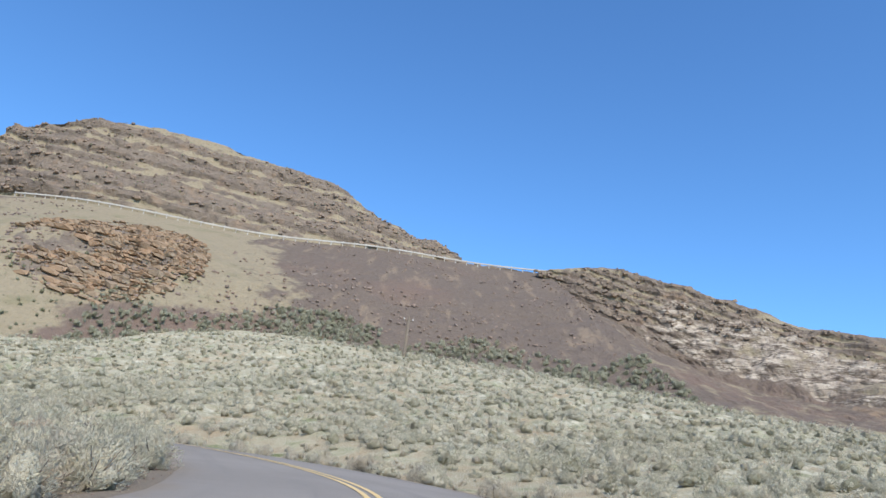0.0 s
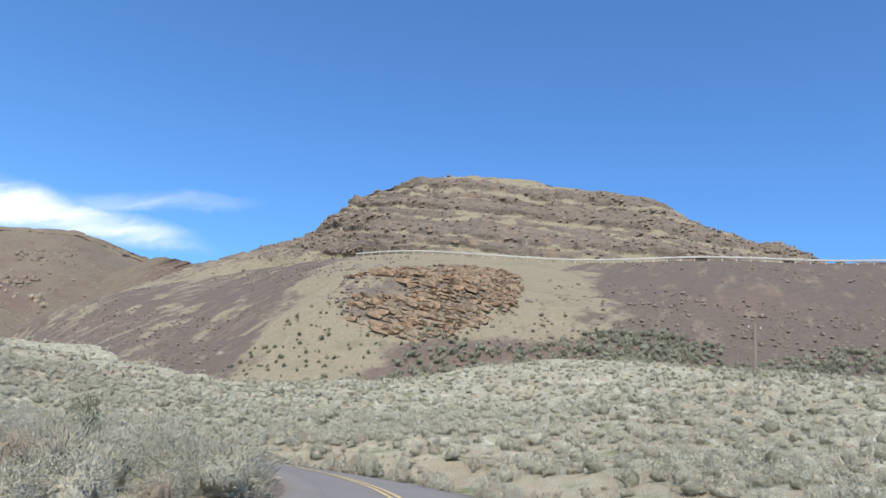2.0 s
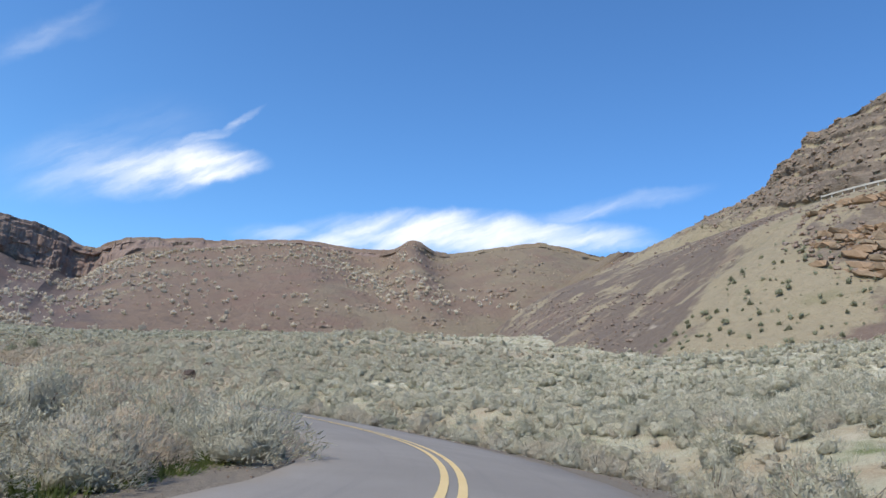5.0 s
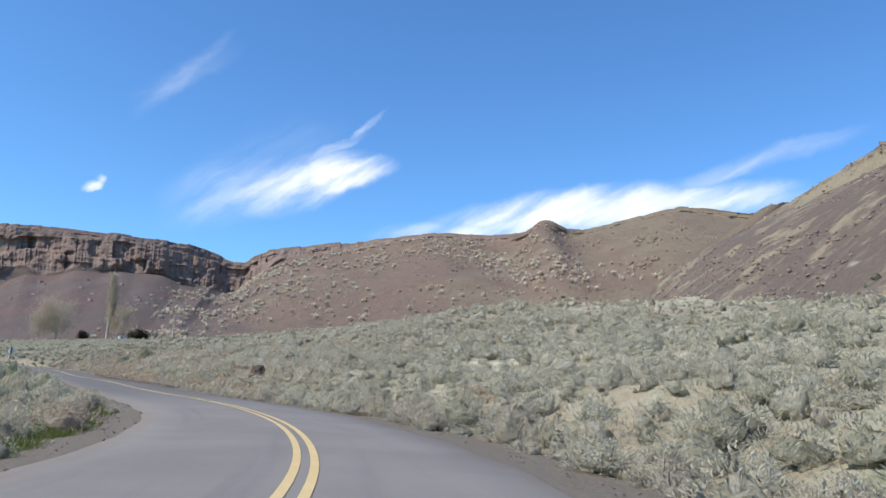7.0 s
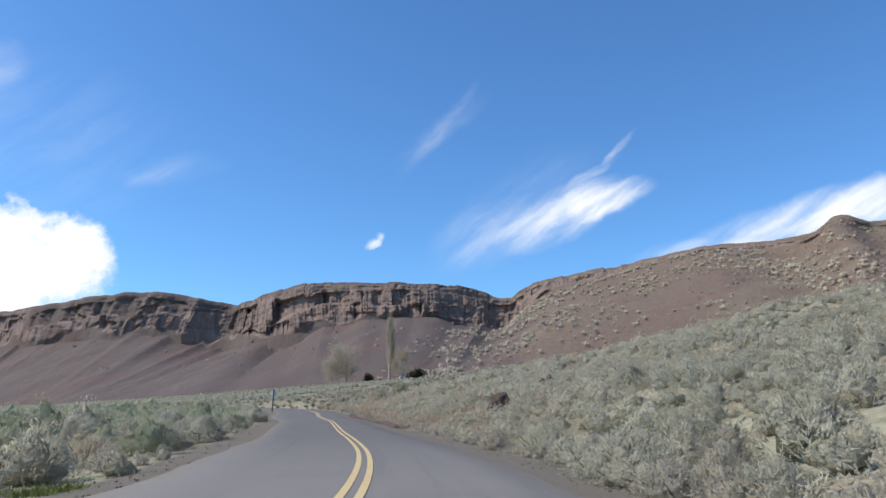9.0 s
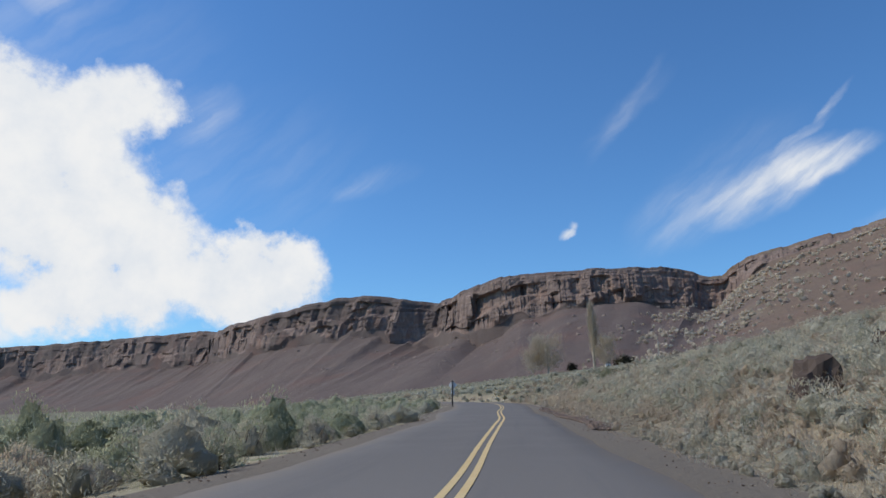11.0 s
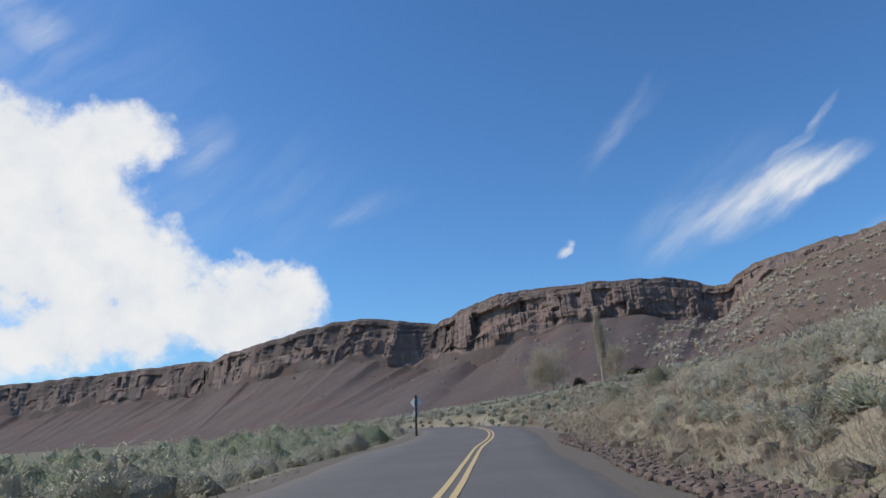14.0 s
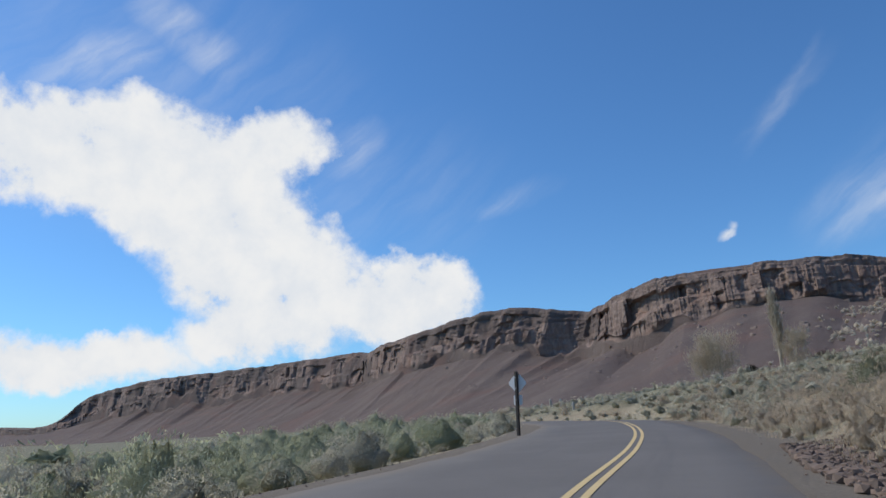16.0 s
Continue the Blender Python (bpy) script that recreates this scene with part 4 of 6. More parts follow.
def bush_shape(rng, lobes, blades, length, half, tall=0.8, spread=0.52, lift=0.5, fill=0.88, rings=4, seg=8):
    """A rounded, lumpy shrub about 1 m across: ragged leafy masses bulging out of one foot, shaggy with small blades.
    Gives corner places, triangles, tints and the outward way of each corner."""
    k = np.arange(lobes)
    az = k * 2.39996 + rng.normal(size=lobes) * 0.5 + rng.uniform(0, 6.283)
    up = np.clip(1.0 - (k + 0.3) / lobes * 1.05, 0.0, 1.0)
    flat = np.sqrt(1 - up * up) * rng.uniform(0.5, 0.85, lobes)
    grow = 0.55 + 0.9 / math.sqrt(lobes)
    c = np.stack([flat * np.cos(az), flat * np.sin(az), (0.02 + 0.62 * up) * rng.uniform(0.65, 1.2, lobes)], 1)
    r = grow * rng.uniform(0.34, 0.56, lobes)
    scale = np.array((spread, spread, tall))

    def reach(d):
        """How far the leafy mass goes from the bush's heart along each way, and which lobe is met there."""
        dc = d @ c.T
        disc = dc * dc - (c * c).sum(1)[None] + (r * r)[None]
        t = np.where(disc > 0, dc + np.sqrt(np.maximum(disc, 0)), 0.12)
        return t.max(1), t.argmax(1)

    d = rng.normal(size=(blades, 3))
    d[:, 2] = np.abs(d[:, 2]) - 0.12
    d /= np.linalg.norm(d, axis=1)[:, None]
    t, which = reach(d)
    at = d * (t * rng.uniform(0.84, 1.0, blades))[:, None]
    n = (at - c[which]) / r[which][:, None]
    o = n + 0.45 * d + np.array((0, 0, 0.15))
    o /= np.linalg.norm(o, axis=1)[:, None] + 1e-6
    p = at * scale + np.array((0, 0, 0.16 * tall))
    facing = o + rng.normal(size=(blades, 3)) * 0.32
    facing /= np.linalg.norm(facing, axis=1)[:, None]
    way = np.array((0, 0, lift)) + d * 0.35 + rng.normal(size=(blades, 3)) * 0.5
    way -= facing * (way * facing).sum(1)[:, None]
    way = way / (np.linalg.norm(way, axis=1)[:, None] + 1e-6) + o * rng.uniform(0.3, 1.15, (blades, 1))
    way /= np.linalg.norm(way, axis=1)[:, None]
    side = np.cross(facing, way)
    side /= np.linalg.norm(side, axis=1)[:, None]
    ln, hw = length * rng.uniform(0.6, 1.4, (blades, 1)), half * rng.uniform(0.6, 1.35, (blades, 1))
    v = np.stack([p - side * hw * 0.6, p + way * ln * 0.5 + side * hw, p + way * ln - side * hw * 0.25], 1).reshape(-1, 3)
    tone = rng.uniform(0, 0.32, lobes)
    tint = np.repeat(tone[which] + rng.uniform(0, 0.2, blades), 3)
    o = np.repeat(o, 3, axis=0)
    f = np.arange(len(v)).reshape(-1, 3)
    # the mass under the blades; its tint above 5 marks it for inner darkening
    aa, ee = np.meshgrid(np.arange(seg) * 6.2832 / seg, np.linspace(-0.3, 1.5, rings + 1))
    aa = aa + rng.uniform(-0.5, 0.5, aa.shape) * 3.5 / seg
    ee = ee + rng.uniform(-0.4, 0.4, ee.shape) / rings
    d = np.stack([np.cos(aa) * np.cos(ee), np.sin(aa) * np.cos(ee), np.sin(ee)], -1).reshape(-1, 3)
    t, which = reach(d)
    at = d * (t * fill * rng.uniform(0.72, 1.08, len(d)))[:, None]
    way = (at - c[which]) / r[which][:, None] + 0.3 * d
    way /= np.linalg.norm(way, axis=1)[:, None] + 1e-6
    q = at * scale + np.array((0, 0, 0.16 * tall))
    i = np.arange(rings)[:, None] * seg + np.arange(seg)[None, :]
    e = np.arange(rings)[:, None] * seg + (np.arange(seg)[None, :] + 1) % seg
    face = np.stack([i, e, e + seg, i + seg], -1).reshape(-1, 4) + len(v)
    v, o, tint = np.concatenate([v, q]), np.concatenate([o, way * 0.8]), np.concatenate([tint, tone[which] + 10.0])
    v[:, 2] = np.maximum(v[:, 2], 0.0)
    return v, np.concatenate([f, face[:, :3], face[:, (0, 2, 3)]]), tint, o


def blades_of(rng, count, spread, length, half, lift=1.2, shag=0.5):
    """A tuft of upright grass blades: corner places, triangles, tints, outward ways."""
    a, r = rng.uniform(0, 6.283, count), spread * np.sqrt(rng.uniform(0, 1, count))
    p = np.stack([r * np.cos(a), r * np.sin(a), np.zeros(count)], 1)
    way = p / max(spread, 1e-6) * 0.8 + np.array((0, 0, lift)) + rng.normal(size=(count, 3)) * shag * 0.6
    way[:, 2] = np.abs(way[:, 2])
    way /= np.linalg.norm(way, axis=1)[:, None]
    side = np.cross(way, rng.normal(size=(count, 3)))
    side /= np.linalg.norm(side, axis=1)[:, None]
    ln, hw = length * rng.uniform(0.6, 1.35, (count, 1)), half * rng.uniform(0.6, 1.3, (count, 1))
    v = np.stack([p - side * hw, p + side * hw, p + way * ln], 1).reshape(-1, 3)
    o = np.repeat(way * 0.4 + np.array((0, 0, 0.7)), 3, axis=0)
    return v, np.arange(len(v)).reshape(-1, 3), np.repeat(rng.uniform(0, 0.35, count), 3), o


def tube(bm, points, radii, seg=6):
    """A tapered tube along points."""
    rings = []
    for i, (p, r) in enumerate(zip(points, radii)):
        p = Vector(p)
        d = Vector(points[min(i + 1, len(points) - 1)]) - Vector(points[max(i - 1, 0)])
        d.normalize()
        x = d.orthogonal().normalized()
        y = d.cross(x)
        rings.append([bm.verts.new(p + (x * math.cos(6.2832 * k / seg) + y * math.sin(6.2832 * k / seg)) * r) for k in range(seg)])
    for a, b in zip(rings, rings[1:]):
        for k in range(seg):
            bm.faces.new((a[k], a[(k + 1) % seg], b[(k + 1) % seg], b[k]))
    bm.faces.new(rings[-1])
    bm.faces.new(list(reversed(rings[0])))
    return bm


def block(bm, size, rng, at=(0, 0, 0), turn=0.0, wear=0.22, tip=0.2):
    """A broken block of stone with knocked-off corners."""
    m = Matrix.Translation(at) @ Euler((rng.uniform(-tip, tip), rng.uniform(-tip, tip), turn)).to_matrix().to_4x4()
    made = bmesh.ops.create_icosphere(bm, subdivisions=1, radius=0.62)["verts"]
    for v in made:
        c = v.co
        c = Vector([math.copysign(min(abs(a) * 1.35, 0.5), a) for a in c])
        c += Vector(rng.uniform(-wear, wear, 3)) * 0.5
        v.co = m @ Vector((c.x * size[0], c.y * size[1], c.z * size[2]))


def scatter(template, places, sizes, turns, sink=0.04):
    """One joined mesh of many small copies (stuff)."""
    tv, tf = template[:2]
    tt = template[2] if len(template) > 2 else None
    to = template[3] if len(template) > 3 else np.zeros((len(tv), 3)) + np.array((0, 0, 0.7 if tt is not None else 0.0))
    n, k = len(places), len(tv)
    c, s = np.cos(turns), np.sin(turns)
    size = np.asarray(sizes)
    if size.ndim == 1:
        size = np.stack([size, size, size], 1)
    v = tv[None] * size[:, None, :]
    x = v[..., 0] * c[:, None] - v[..., 1] * s[:, None]
    y = v[..., 0] * s[:, None] + v[..., 1] * c[:, None]
    v = np.stack([x, y, v[..., 2]], -1) + np.asarray(places)[:, None, :]
    v[..., 2] -= sink
    f = tf[None] + (np.arange(n) * k)[:, None, None]
    tone = np.repeat(RNG.uniform(0, 0.75, n), k) + (np.tile(tt, n) if tt is not None else 0)
    ox = to[None, :, 0] * c[:, None] - to[None, :, 1] * s[:, None]
    oy = to[None, :, 0] * s[:, None] + to[None, :, 1] * c[:, None]
    o = np.stack([ox, oy, np.broadcast_to(to[None, :, 2], ox.shape)], -1)
    return v.reshape(-1, 3), f.reshape(-1, tf.shape[1]), tone, o.reshape(-1, 3)


def stuff(name, batches, mat, label, category, smooth=False):
    vs, fs, ts, ways, base = [], [], [], [], 0
    for v, f, t, o in batches:
        vs.append(v), fs.append(f + base), ts.append(t), ways.append(o)
        base += len(v)
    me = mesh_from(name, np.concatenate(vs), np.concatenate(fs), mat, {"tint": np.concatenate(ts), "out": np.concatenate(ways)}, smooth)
    return tagged(new(name, me), label, category, kind="stuff")


def make_shrub(seed, mat, lobes=16, blades=1400, tall=0.8, name="sagebrush", lift=0.5, fill=0.72, length=0.082):
    """One bush about 1 m across: leafy foliage with woody stems under it."""
    rng = np.random.default_rng(seed)
    v, f, t, o = bush_shape(rng, lobes, blades, length, 0.0115, tall, 0.52, lift, fill, 8, 14)
    foliage = mesh_from(name, v, f, mat, {"tint": t, "out": o}, True)
    bm = bmesh.new()
    for k in range(9):
        a, r = rng.uniform(0, 6.283), rng.uniform(0.2, 0.5)
        top = Vector((r * math.cos(a), r * math.sin(a), tall * rng.uniform(0.35, 0.85)))
        mid = top * 0.5 + Vector(rng.uniform(-0.07, 0.07, 3))
        tube(bm, [(0.04 * math.cos(a), 0.04 * math.sin(a), -0.12), mid, top], [0.024, 0.015, 0.005], 5)
    stems = bpy.data.meshes.new("woody_base")
    bm.to_mesh(stems)
    bm.free()
    stems.materials.append(M_WOOD)
    return foliage, stems


def along(s, n):
    """Plan places at a run s along the road's line and an offset n (left positive)."""
    mid = np.stack([np.interp(s, RS, RL[:, k]) for k in (0, 1)], 1)
    way = np.stack([np.interp(s, RS, RN[:, k]) for k in (0, 1)], 1)
    return mid + way * np.asarray(n)[:, None]


SHRUBS = {
    "sage": ("sagebrush", "silvery grey-green sagebrush on dry roadside soil", "roadside sagebrush"),
    "green": ("rabbitbrush", "green rabbitbrush with thin upright shoots beside the road", "roadside rabbitbrush"),
    "pale": ("pale_rabbitbrush", "pale tan rounded rabbitbrush at the asphalt edge", "pale rabbitbrush"),
    "dead": ("dry_shrub", "dry tan-grey leafless shrub on the road bank", "dry shrubs on the bank"),
}


def run_at(x):
    """Run along the road where it reaches a given x."""
    return RS[np.abs(RL[:, 0] - x).argmin()]


def plant_roadside():
    kinds = {}
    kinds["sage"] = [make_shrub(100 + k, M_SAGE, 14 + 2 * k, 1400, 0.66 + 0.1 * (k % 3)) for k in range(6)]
    kinds["green"] = [make_shrub(140 + k, M_GREEN, 18, 1400, 0.72, "rabbitbrush", 1.0, 0.70, 0.075) for k in range(3)]
    kinds["pale"] = [make_shrub(150 + k, M_PALE, 15, 1400, 0.68, "pale_rabbitbrush", 0.8, 0.72, 0.082) for k in range(3)]
    kinds["dead"] = [make_shrub(160 + k, M_DEAD, 12, 1000, 0.72, "dry_shrub", 0.8, 0.5, 0.11) for k in range(3)]
    rng = np.random.default_rng(21)
    taken, tries = [], 0
    while len(taken) < 297 and tries < 30000:
        tries += 1
        stage = 0 if len(taken) < 110 else 1 if len(taken) < 160 else 2
        if stage == 0 and len(taken) < 40:
            s, left = 58 + 1.15 * len(taken) + rng.uniform(-0.4, 0.4), True
            n = 2.3 + rng.uniform(0, 0.5) + 0.9 * step(s, 82, 100) + 1.2 * step(-s, -89, -81)
        elif stage == 0:
            s, left = rng.uniform(56, 112), True
            n = 2.8 + abs(rng.normal()) * 3.4 + 1.1 * step(-s, -89, -81)
        elif stage == 1:
            s, left = rng.uniform(60, 150), False
            n = -(3.9 + rng.uniform(0, 0.8))
        else:
            s, left = rng.uniform(100, RS[-1] - 30), rng.uniform() < 0.55
            n = 3.2 + abs(rng.normal()) * 3.6 if left else -(4.4 + abs(rng.normal()) * 4.0)
        p = along([s], [n])[0]
        west = p[0] < -62
        size = rng.uniform(0.6, 0.9) if stage == 0 and len(taken) < 40 else rng.uniform(0.65, 1.0) + (0.2 if p[0] < -14 else 0) if stage == 1 else rng.uniform(0.6, 1.0) if not left else rng.uniform(0.8, 1.25) + (0.2 if west else 0)
        if not left and west and rng.uniform() < 0.3:
            continue
        dist, _, _, half = (q[0] for q in near_road([p[0]], [p[1]]))
        clear = (0.0 if p[0] < -8 else 0.3) if left and p[0] > -20 else 0.8 if left else (0.3 if p[0] > -62 else 2.0)
        if dist < half + clear + (0.3 if stage == 0 else 0.42) * size:
            continue
        if any((p[0] - q[0]) ** 2 + (p[1] - q[1]) ** 2 < ((0.25 if stage == 0 else 0.36) * (size + q[2])) ** 2 for q in taken):
            continue
        r = rng.uniform()
        if stage == 1:
            kind = "pale" if r < 0.65 else "sage"
        elif left:
            kind = ("green" if r < 0.4 else "pale" if r < 0.55 else "sage") if west else ("dead" if r < 0.14 else "pale" if r < 0.38 else "sage")
        else:
            kind = ("dead" if r < 0.78 else "green" if r < 0.86 else "sage") if west else ("dead" if r < 0.12 else "pale" if r < 0.35 else "sage")
        taken.append((p[0], p[1], size, kind))
    xy = np.array([q[:2] for q in taken])
    zs = ground_height(xy[:, 0], xy[:, 1])
    for (x, y, size, kind), z in zip(taken, zs):
        pick = kinds[kind]
        foliage, stems = pick[rng.integers(len(pick))]
        name, label, group = SHRUBS[kind]
        bush = new(name, foliage)
        bush.matrix_basis = Matrix.LocRotScale((x, y, z - 0.05), Euler((rng.uniform(-0.08, 0.08), rng.uniform(-0.08, 0.08), rng.uniform(0, 6.283))),
                                               (size * rng.uniform(0.95, 1.3), size * rng.uniform(0.95, 1.3), size * rng.uniform(0.75, 1.1)))
        wood = new("woody_base", stems)
        wood.parent = bush
        tagged(wood, "brown woody stems", kind="stuff")
        tagged(bush, label, "shrub", group)
    return taken


NEAR = plant_roadside()


STANDING = {}


def claim(x, y, gap):
    """Takes a place for a bush unless another one stands nearer than the gap."""
    i, j = int(x // 2), int(y // 2)
    for a in (i - 1, i, i + 1):
        for b in (j - 1, j, j + 1):
            for px, py, pg in STANDING.get((a, b), ()):
                if (px - x) ** 2 + (py - y) ** 2 < (0.5 * (gap + pg)) ** 2:
                    return False
    STANDING.setdefault((i, j), []).append((x, y, gap))
    return True


for _x, _y, _size, _ in NEAR:
    claim(_x, _y, 0.8 * _size)


def free_places(rng, count, box, dmin, keep=None, gap=0.0):
    out = []
    for tries in range(60):
        x, y = rng.uniform(box[0], box[1], 6000), rng.uniform(box[2], box[3], 6000)
        dist, side, _, half = near_road(x, y)
        ok = dist > half + dmin + rng.uniform(0, 1.2, 6000)
        if keep is not None:
            ok &= keep(x, y, dist, side) > rng.uniform(0, 1, 6000)
        for place in zip(x[ok], y[ok]):
            if len(out) < count and (gap == 0.0 or claim(*place, gap)):
                out.append(place)
        if len(out) >= count:
            break
    xy = np.array(out)
    return np.column_stack([xy, ground_height(xy[:, 0], xy[:, 1])])


def spread_stuff(name, rng, templates, places, lo, hi, mat, label, category, flat=0.9, wide=1.15):
    batches = []
    for k, m in enumerate(templates):
        p = places[k::len(templates)]
        size = lo + (hi - lo) * rng.uniform(0, 1, len(p)) ** 1.4
        batches.append(scatter(m, p, np.stack([size * wide * rng.uniform(0.82, 1.22, len(p)), size * wide * rng.uniform(0.82, 1.22, len(p)), size * flat * rng.uniform(0.75, 1.2, len(p))], 1), rng.uniform(0, 6.28, len(p))))
    return stuff(name, batches, mat, label, category, True)


def west_bank(x, side):
    return (side < 0) & (x < -62) & (x > -165)


def plant_fields():
    rng = np.random.default_rng(33)
    fine = [bush_shape(rng, 11 + k, 400, 0.105, 0.0155, 0.66 + 0.06 * (k % 3), 0.54, 0.7, 0.66, 4, 8) for k in range(6)]
    mid = [bush_shape(rng, 6 + k % 3, 56, 0.17, 0.034, 0.7, 0.54, 0.5, 0.8, 2, 6) for k in range(6)]
    far = [bush_shape(rng, 4, 10, 0.26, 0.08, 0.7, 0.54, 0.5, 0.9, 2, 5) for k in range(4)]
    lush = [bush_shape(rng, 20, 900, 0.062, 0.0085, 0.72, 0.56, 0.7, 0.82, 6, 11) for k in range(6)]
    open_strip = lambda x, d, s: np.where((s < 0) & (x > -30) & (d < 7.6) & (d > 4.6), 0.16, 1.0)
    near_keep = lambda x, y, d, s: np.exp(-d / 9.0) * np.where(west_bank(x, s), 0.1, 1.0) * open_strip(x, d, s)
    spread_stuff("sagebrush_verge", rng, fine, free_places(rng, 1000, (-150, 35, -8, 62), 0.6, near_keep, 0.80), 0.45, 1.05, M_SAGE, "silvery sagebrush filling the verge beside the road", "shrubs")
    inner_keep = lambda x, y, d, s: (s > 0) * np.exp(-np.maximum(d - 3, 0) / 10.0)
    own = np.random.default_rng(34)
    shaggy = [bush_shape(own, 13 + k, 1000, 0.10, 0.0105, 0.66 + 0.05 * (k % 3), 0.54, 0.7, 0.58, 4, 8) for k in range(6)]
    spread_stuff("sagebrush_bend", rng, shaggy, free_places(rng, 520, (-26, 2, -2, 32), 0.75, inner_keep, 0.95), 0.7, 1.35, M_SAGE, "silvery sagebrush crowding the inside of the bend", "shrubs")
    spread_stuff("tan_brush_bend", rng, fine, free_places(rng, 130, (-40, 2, -2, 34), 0.6, inner_keep, 0.80), 0.6, 1.2, M_DEAD, "dry tan brush inside the bend", "shrubs")
    slope_keep = lambda x, y, d, s: (s < 0) * smooth_step(d, 6.5, 9) * np.exp(-np.maximum(d - 9, 0) / 7.0)
    spread_stuff("sagebrush_low_slope", rng, fine, free_places(rng, 620, (-34, 32, 8, 62), 2.5, slope_keep, 0.85), 0.45, 1.1, M_SAGE, "silvery sagebrush on the low slope above the road", "shrubs")
    strip_keep = lambda x, y, d, s: (s < 0) * np.exp(-np.maximum(d - 5, 0) / 3.5)
    spread_stuff("tan_brush_strip", rng, [bush_shape(rng, 4, 56, 0.14, 0.016, 0.75, 0.5, 0.8, 0.7, 3, 5) for k in range(3)], free_places(rng, 520, (-60, 32, 8, 62), 1.0, strip_keep), 0.25, 0.65, M_PALE, "small tan brush on the open roadside strip", "shrubs")
    east_keep = lambda x, y, d, s: (s < 0) * np.exp(-np.maximum(d - 5, 0) / 9.0)
    spread_stuff("sagebrush_shoulder", rng, fine, free_places(rng, 520, (-80, -20, 33, 62), 1.2, east_keep, 0.85), 0.6, 1.25, M_SAGE, "big grey sagebrush along the outside of the bend", "shrubs")
    green_keep = lambda x, y, d, s: ((s > 0) & (x < -46)) * np.exp(-np.maximum(d - 5, 0) / 8.0)
    spread_stuff("rabbitbrush_verge", rng, lush, free_places(rng, 300, (-165, -48, -30, 34), 1.5, green_keep, 1.30), 1.0, 2.0, M_GREEN, "tall green rabbitbrush crowding the roadside", "shrubs", 1.15, 1.3)
    spread_stuff("tall_sagebrush_verge", rng, lush, free_places(rng, 330, (-165, -48, -30, 34), 1.3, green_keep, 1.15), 0.9, 1.6, M_SAGE, "tall grey sagebrush crowding the roadside", "shrubs", 1.12, 1.3)
    spread_stuff("tan_brush_verge", rng, lush, free_places(rng, 130, (-165, -48, -30, 34), 1.3, green_keep, 1.0), 0.7, 1.4, M_PALE, "tan dry brush among the roadside bushes", "shrubs", 1.0, 1.3)
    valley = free_places(rng, 700, (-330, -120, -190, -15), 12.0, lambda x, y, d, s: (s > 0) * 1.0)
    spread_stuff("valley_brush", rng, mid, valley, 1.2, 4.4, M_GREEN, "green brush on the low valley floor", "shrubs", 0.7)
    off_bend = lambda x, d, s: np.where((s > 0) & (x > -45), smooth_step(d, 14, 22), 1.0)
    mid_keep = lambda x, y, d, s: off_bend(x, d, s) * np.exp(-d / 42.0) * smooth_step(d, 10.5, 15) * np.where(west_bank(x, s), 0.12, 1.0) * open_strip(x, d, s)
    spread_stuff("sagebrush_slope", rng, mid, free_places(rng, 5600, (-135, 45, -10, 95), 3.0, mid_keep, 0.55), 0.3, 1.05, M_SAGE, "silvery sagebrush mounds on the pale grassy slope", "shrubs", 0.85)
    cream_keep = lambda x, y, d, s: off_bend(x, d, s) * np.exp(-d / 40.0) * smooth_step(d, 7, 11) * np.where(x > -45, 1.0, 0.35) * np.where(west_bank(x, s), 0.2, 1.0)
    spread_stuff("cream_brush", rng, mid, free_places(rng, 2200, (-135, 45, -10, 95), 3.0, cream_keep, 0.38), 0.25, 0.7, M_STRAW, "cream-coloured dry brush between the sagebrush mounds", "shrubs", 0.8)
    far_keep = lambda x, y, d, s: np.where(d < 20, 0.0, np.exp(-(d - 20) / 120.0)) * (y < 118 + 0.2 * x + 60) * np.where(west_bank(x, s) & (d < 30), 0.15, 1.0)
    spread_stuff("sagebrush_flats", rng, far, free_places(rng, 7600, (-400, 75, -190, 118), 12.0, far_keep, 0.90), 0.45, 1.4, M_SAGE, "sagebrush spreading over the lower slopes and flats", "shrubs", 0.75)
    bend = lambda x, y, d, s: (x + 0.5 * y < -114) * np.exp(-np.maximum(d - 4, 0) / 25.0)
    spread_stuff("sagebrush_far_bend", rng, mid, free_places(rng, 1500, (-235, -105, -75, 45), 0.8, bend, 1.00), 0.5, 1.5, M_SAGE, "grey-green sagebrush beyond the far bend", "shrubs", 0.8)
    spread_stuff("tan_grass_far_bend", rng, mid, free_places(rng, 900, (-235, -105, -75, 45), 0.8, bend), 0.3, 0.9, M_STRAW, "pale dry grass clumps beyond the far bend", "grass", 0.6)
    bank_keep = lambda x, y, d, s: west_bank(x, s) * np.exp(-d / 13.0)
    dead = [bush_shape(rng, 6, 100, 0.16, 0.0095, 0.72, 0.54, 0.9, 0.5, 3, 5) for k in range(5)]
    spread_stuff("bank_brush", rng, dead, free_places(rng, 4000, (-165, -60, 5, 75), 1.0, bank_keep), 0.35, 1.0, M_DEAD, "low dry tan brush covering the road bank", "shrubs")
    spread_stuff("bank_sage", rng, dead, free_places(rng, 300, (-165, -60, 5, 75), 2.0, bank_keep), 0.3, 0.9, M_SAGE, "small grey-green sagebrush on the road bank", "shrubs")
    upper = lambda x, y, d, s: ((s < 0) & (x < -50) & (x > -112)) * (1 - 0.88 * smooth_step(-x, 86, 96)) * smooth_step(d, 5.2, 8.5) * np.exp(-np.maximum(d - 9, 0) / 9.0)
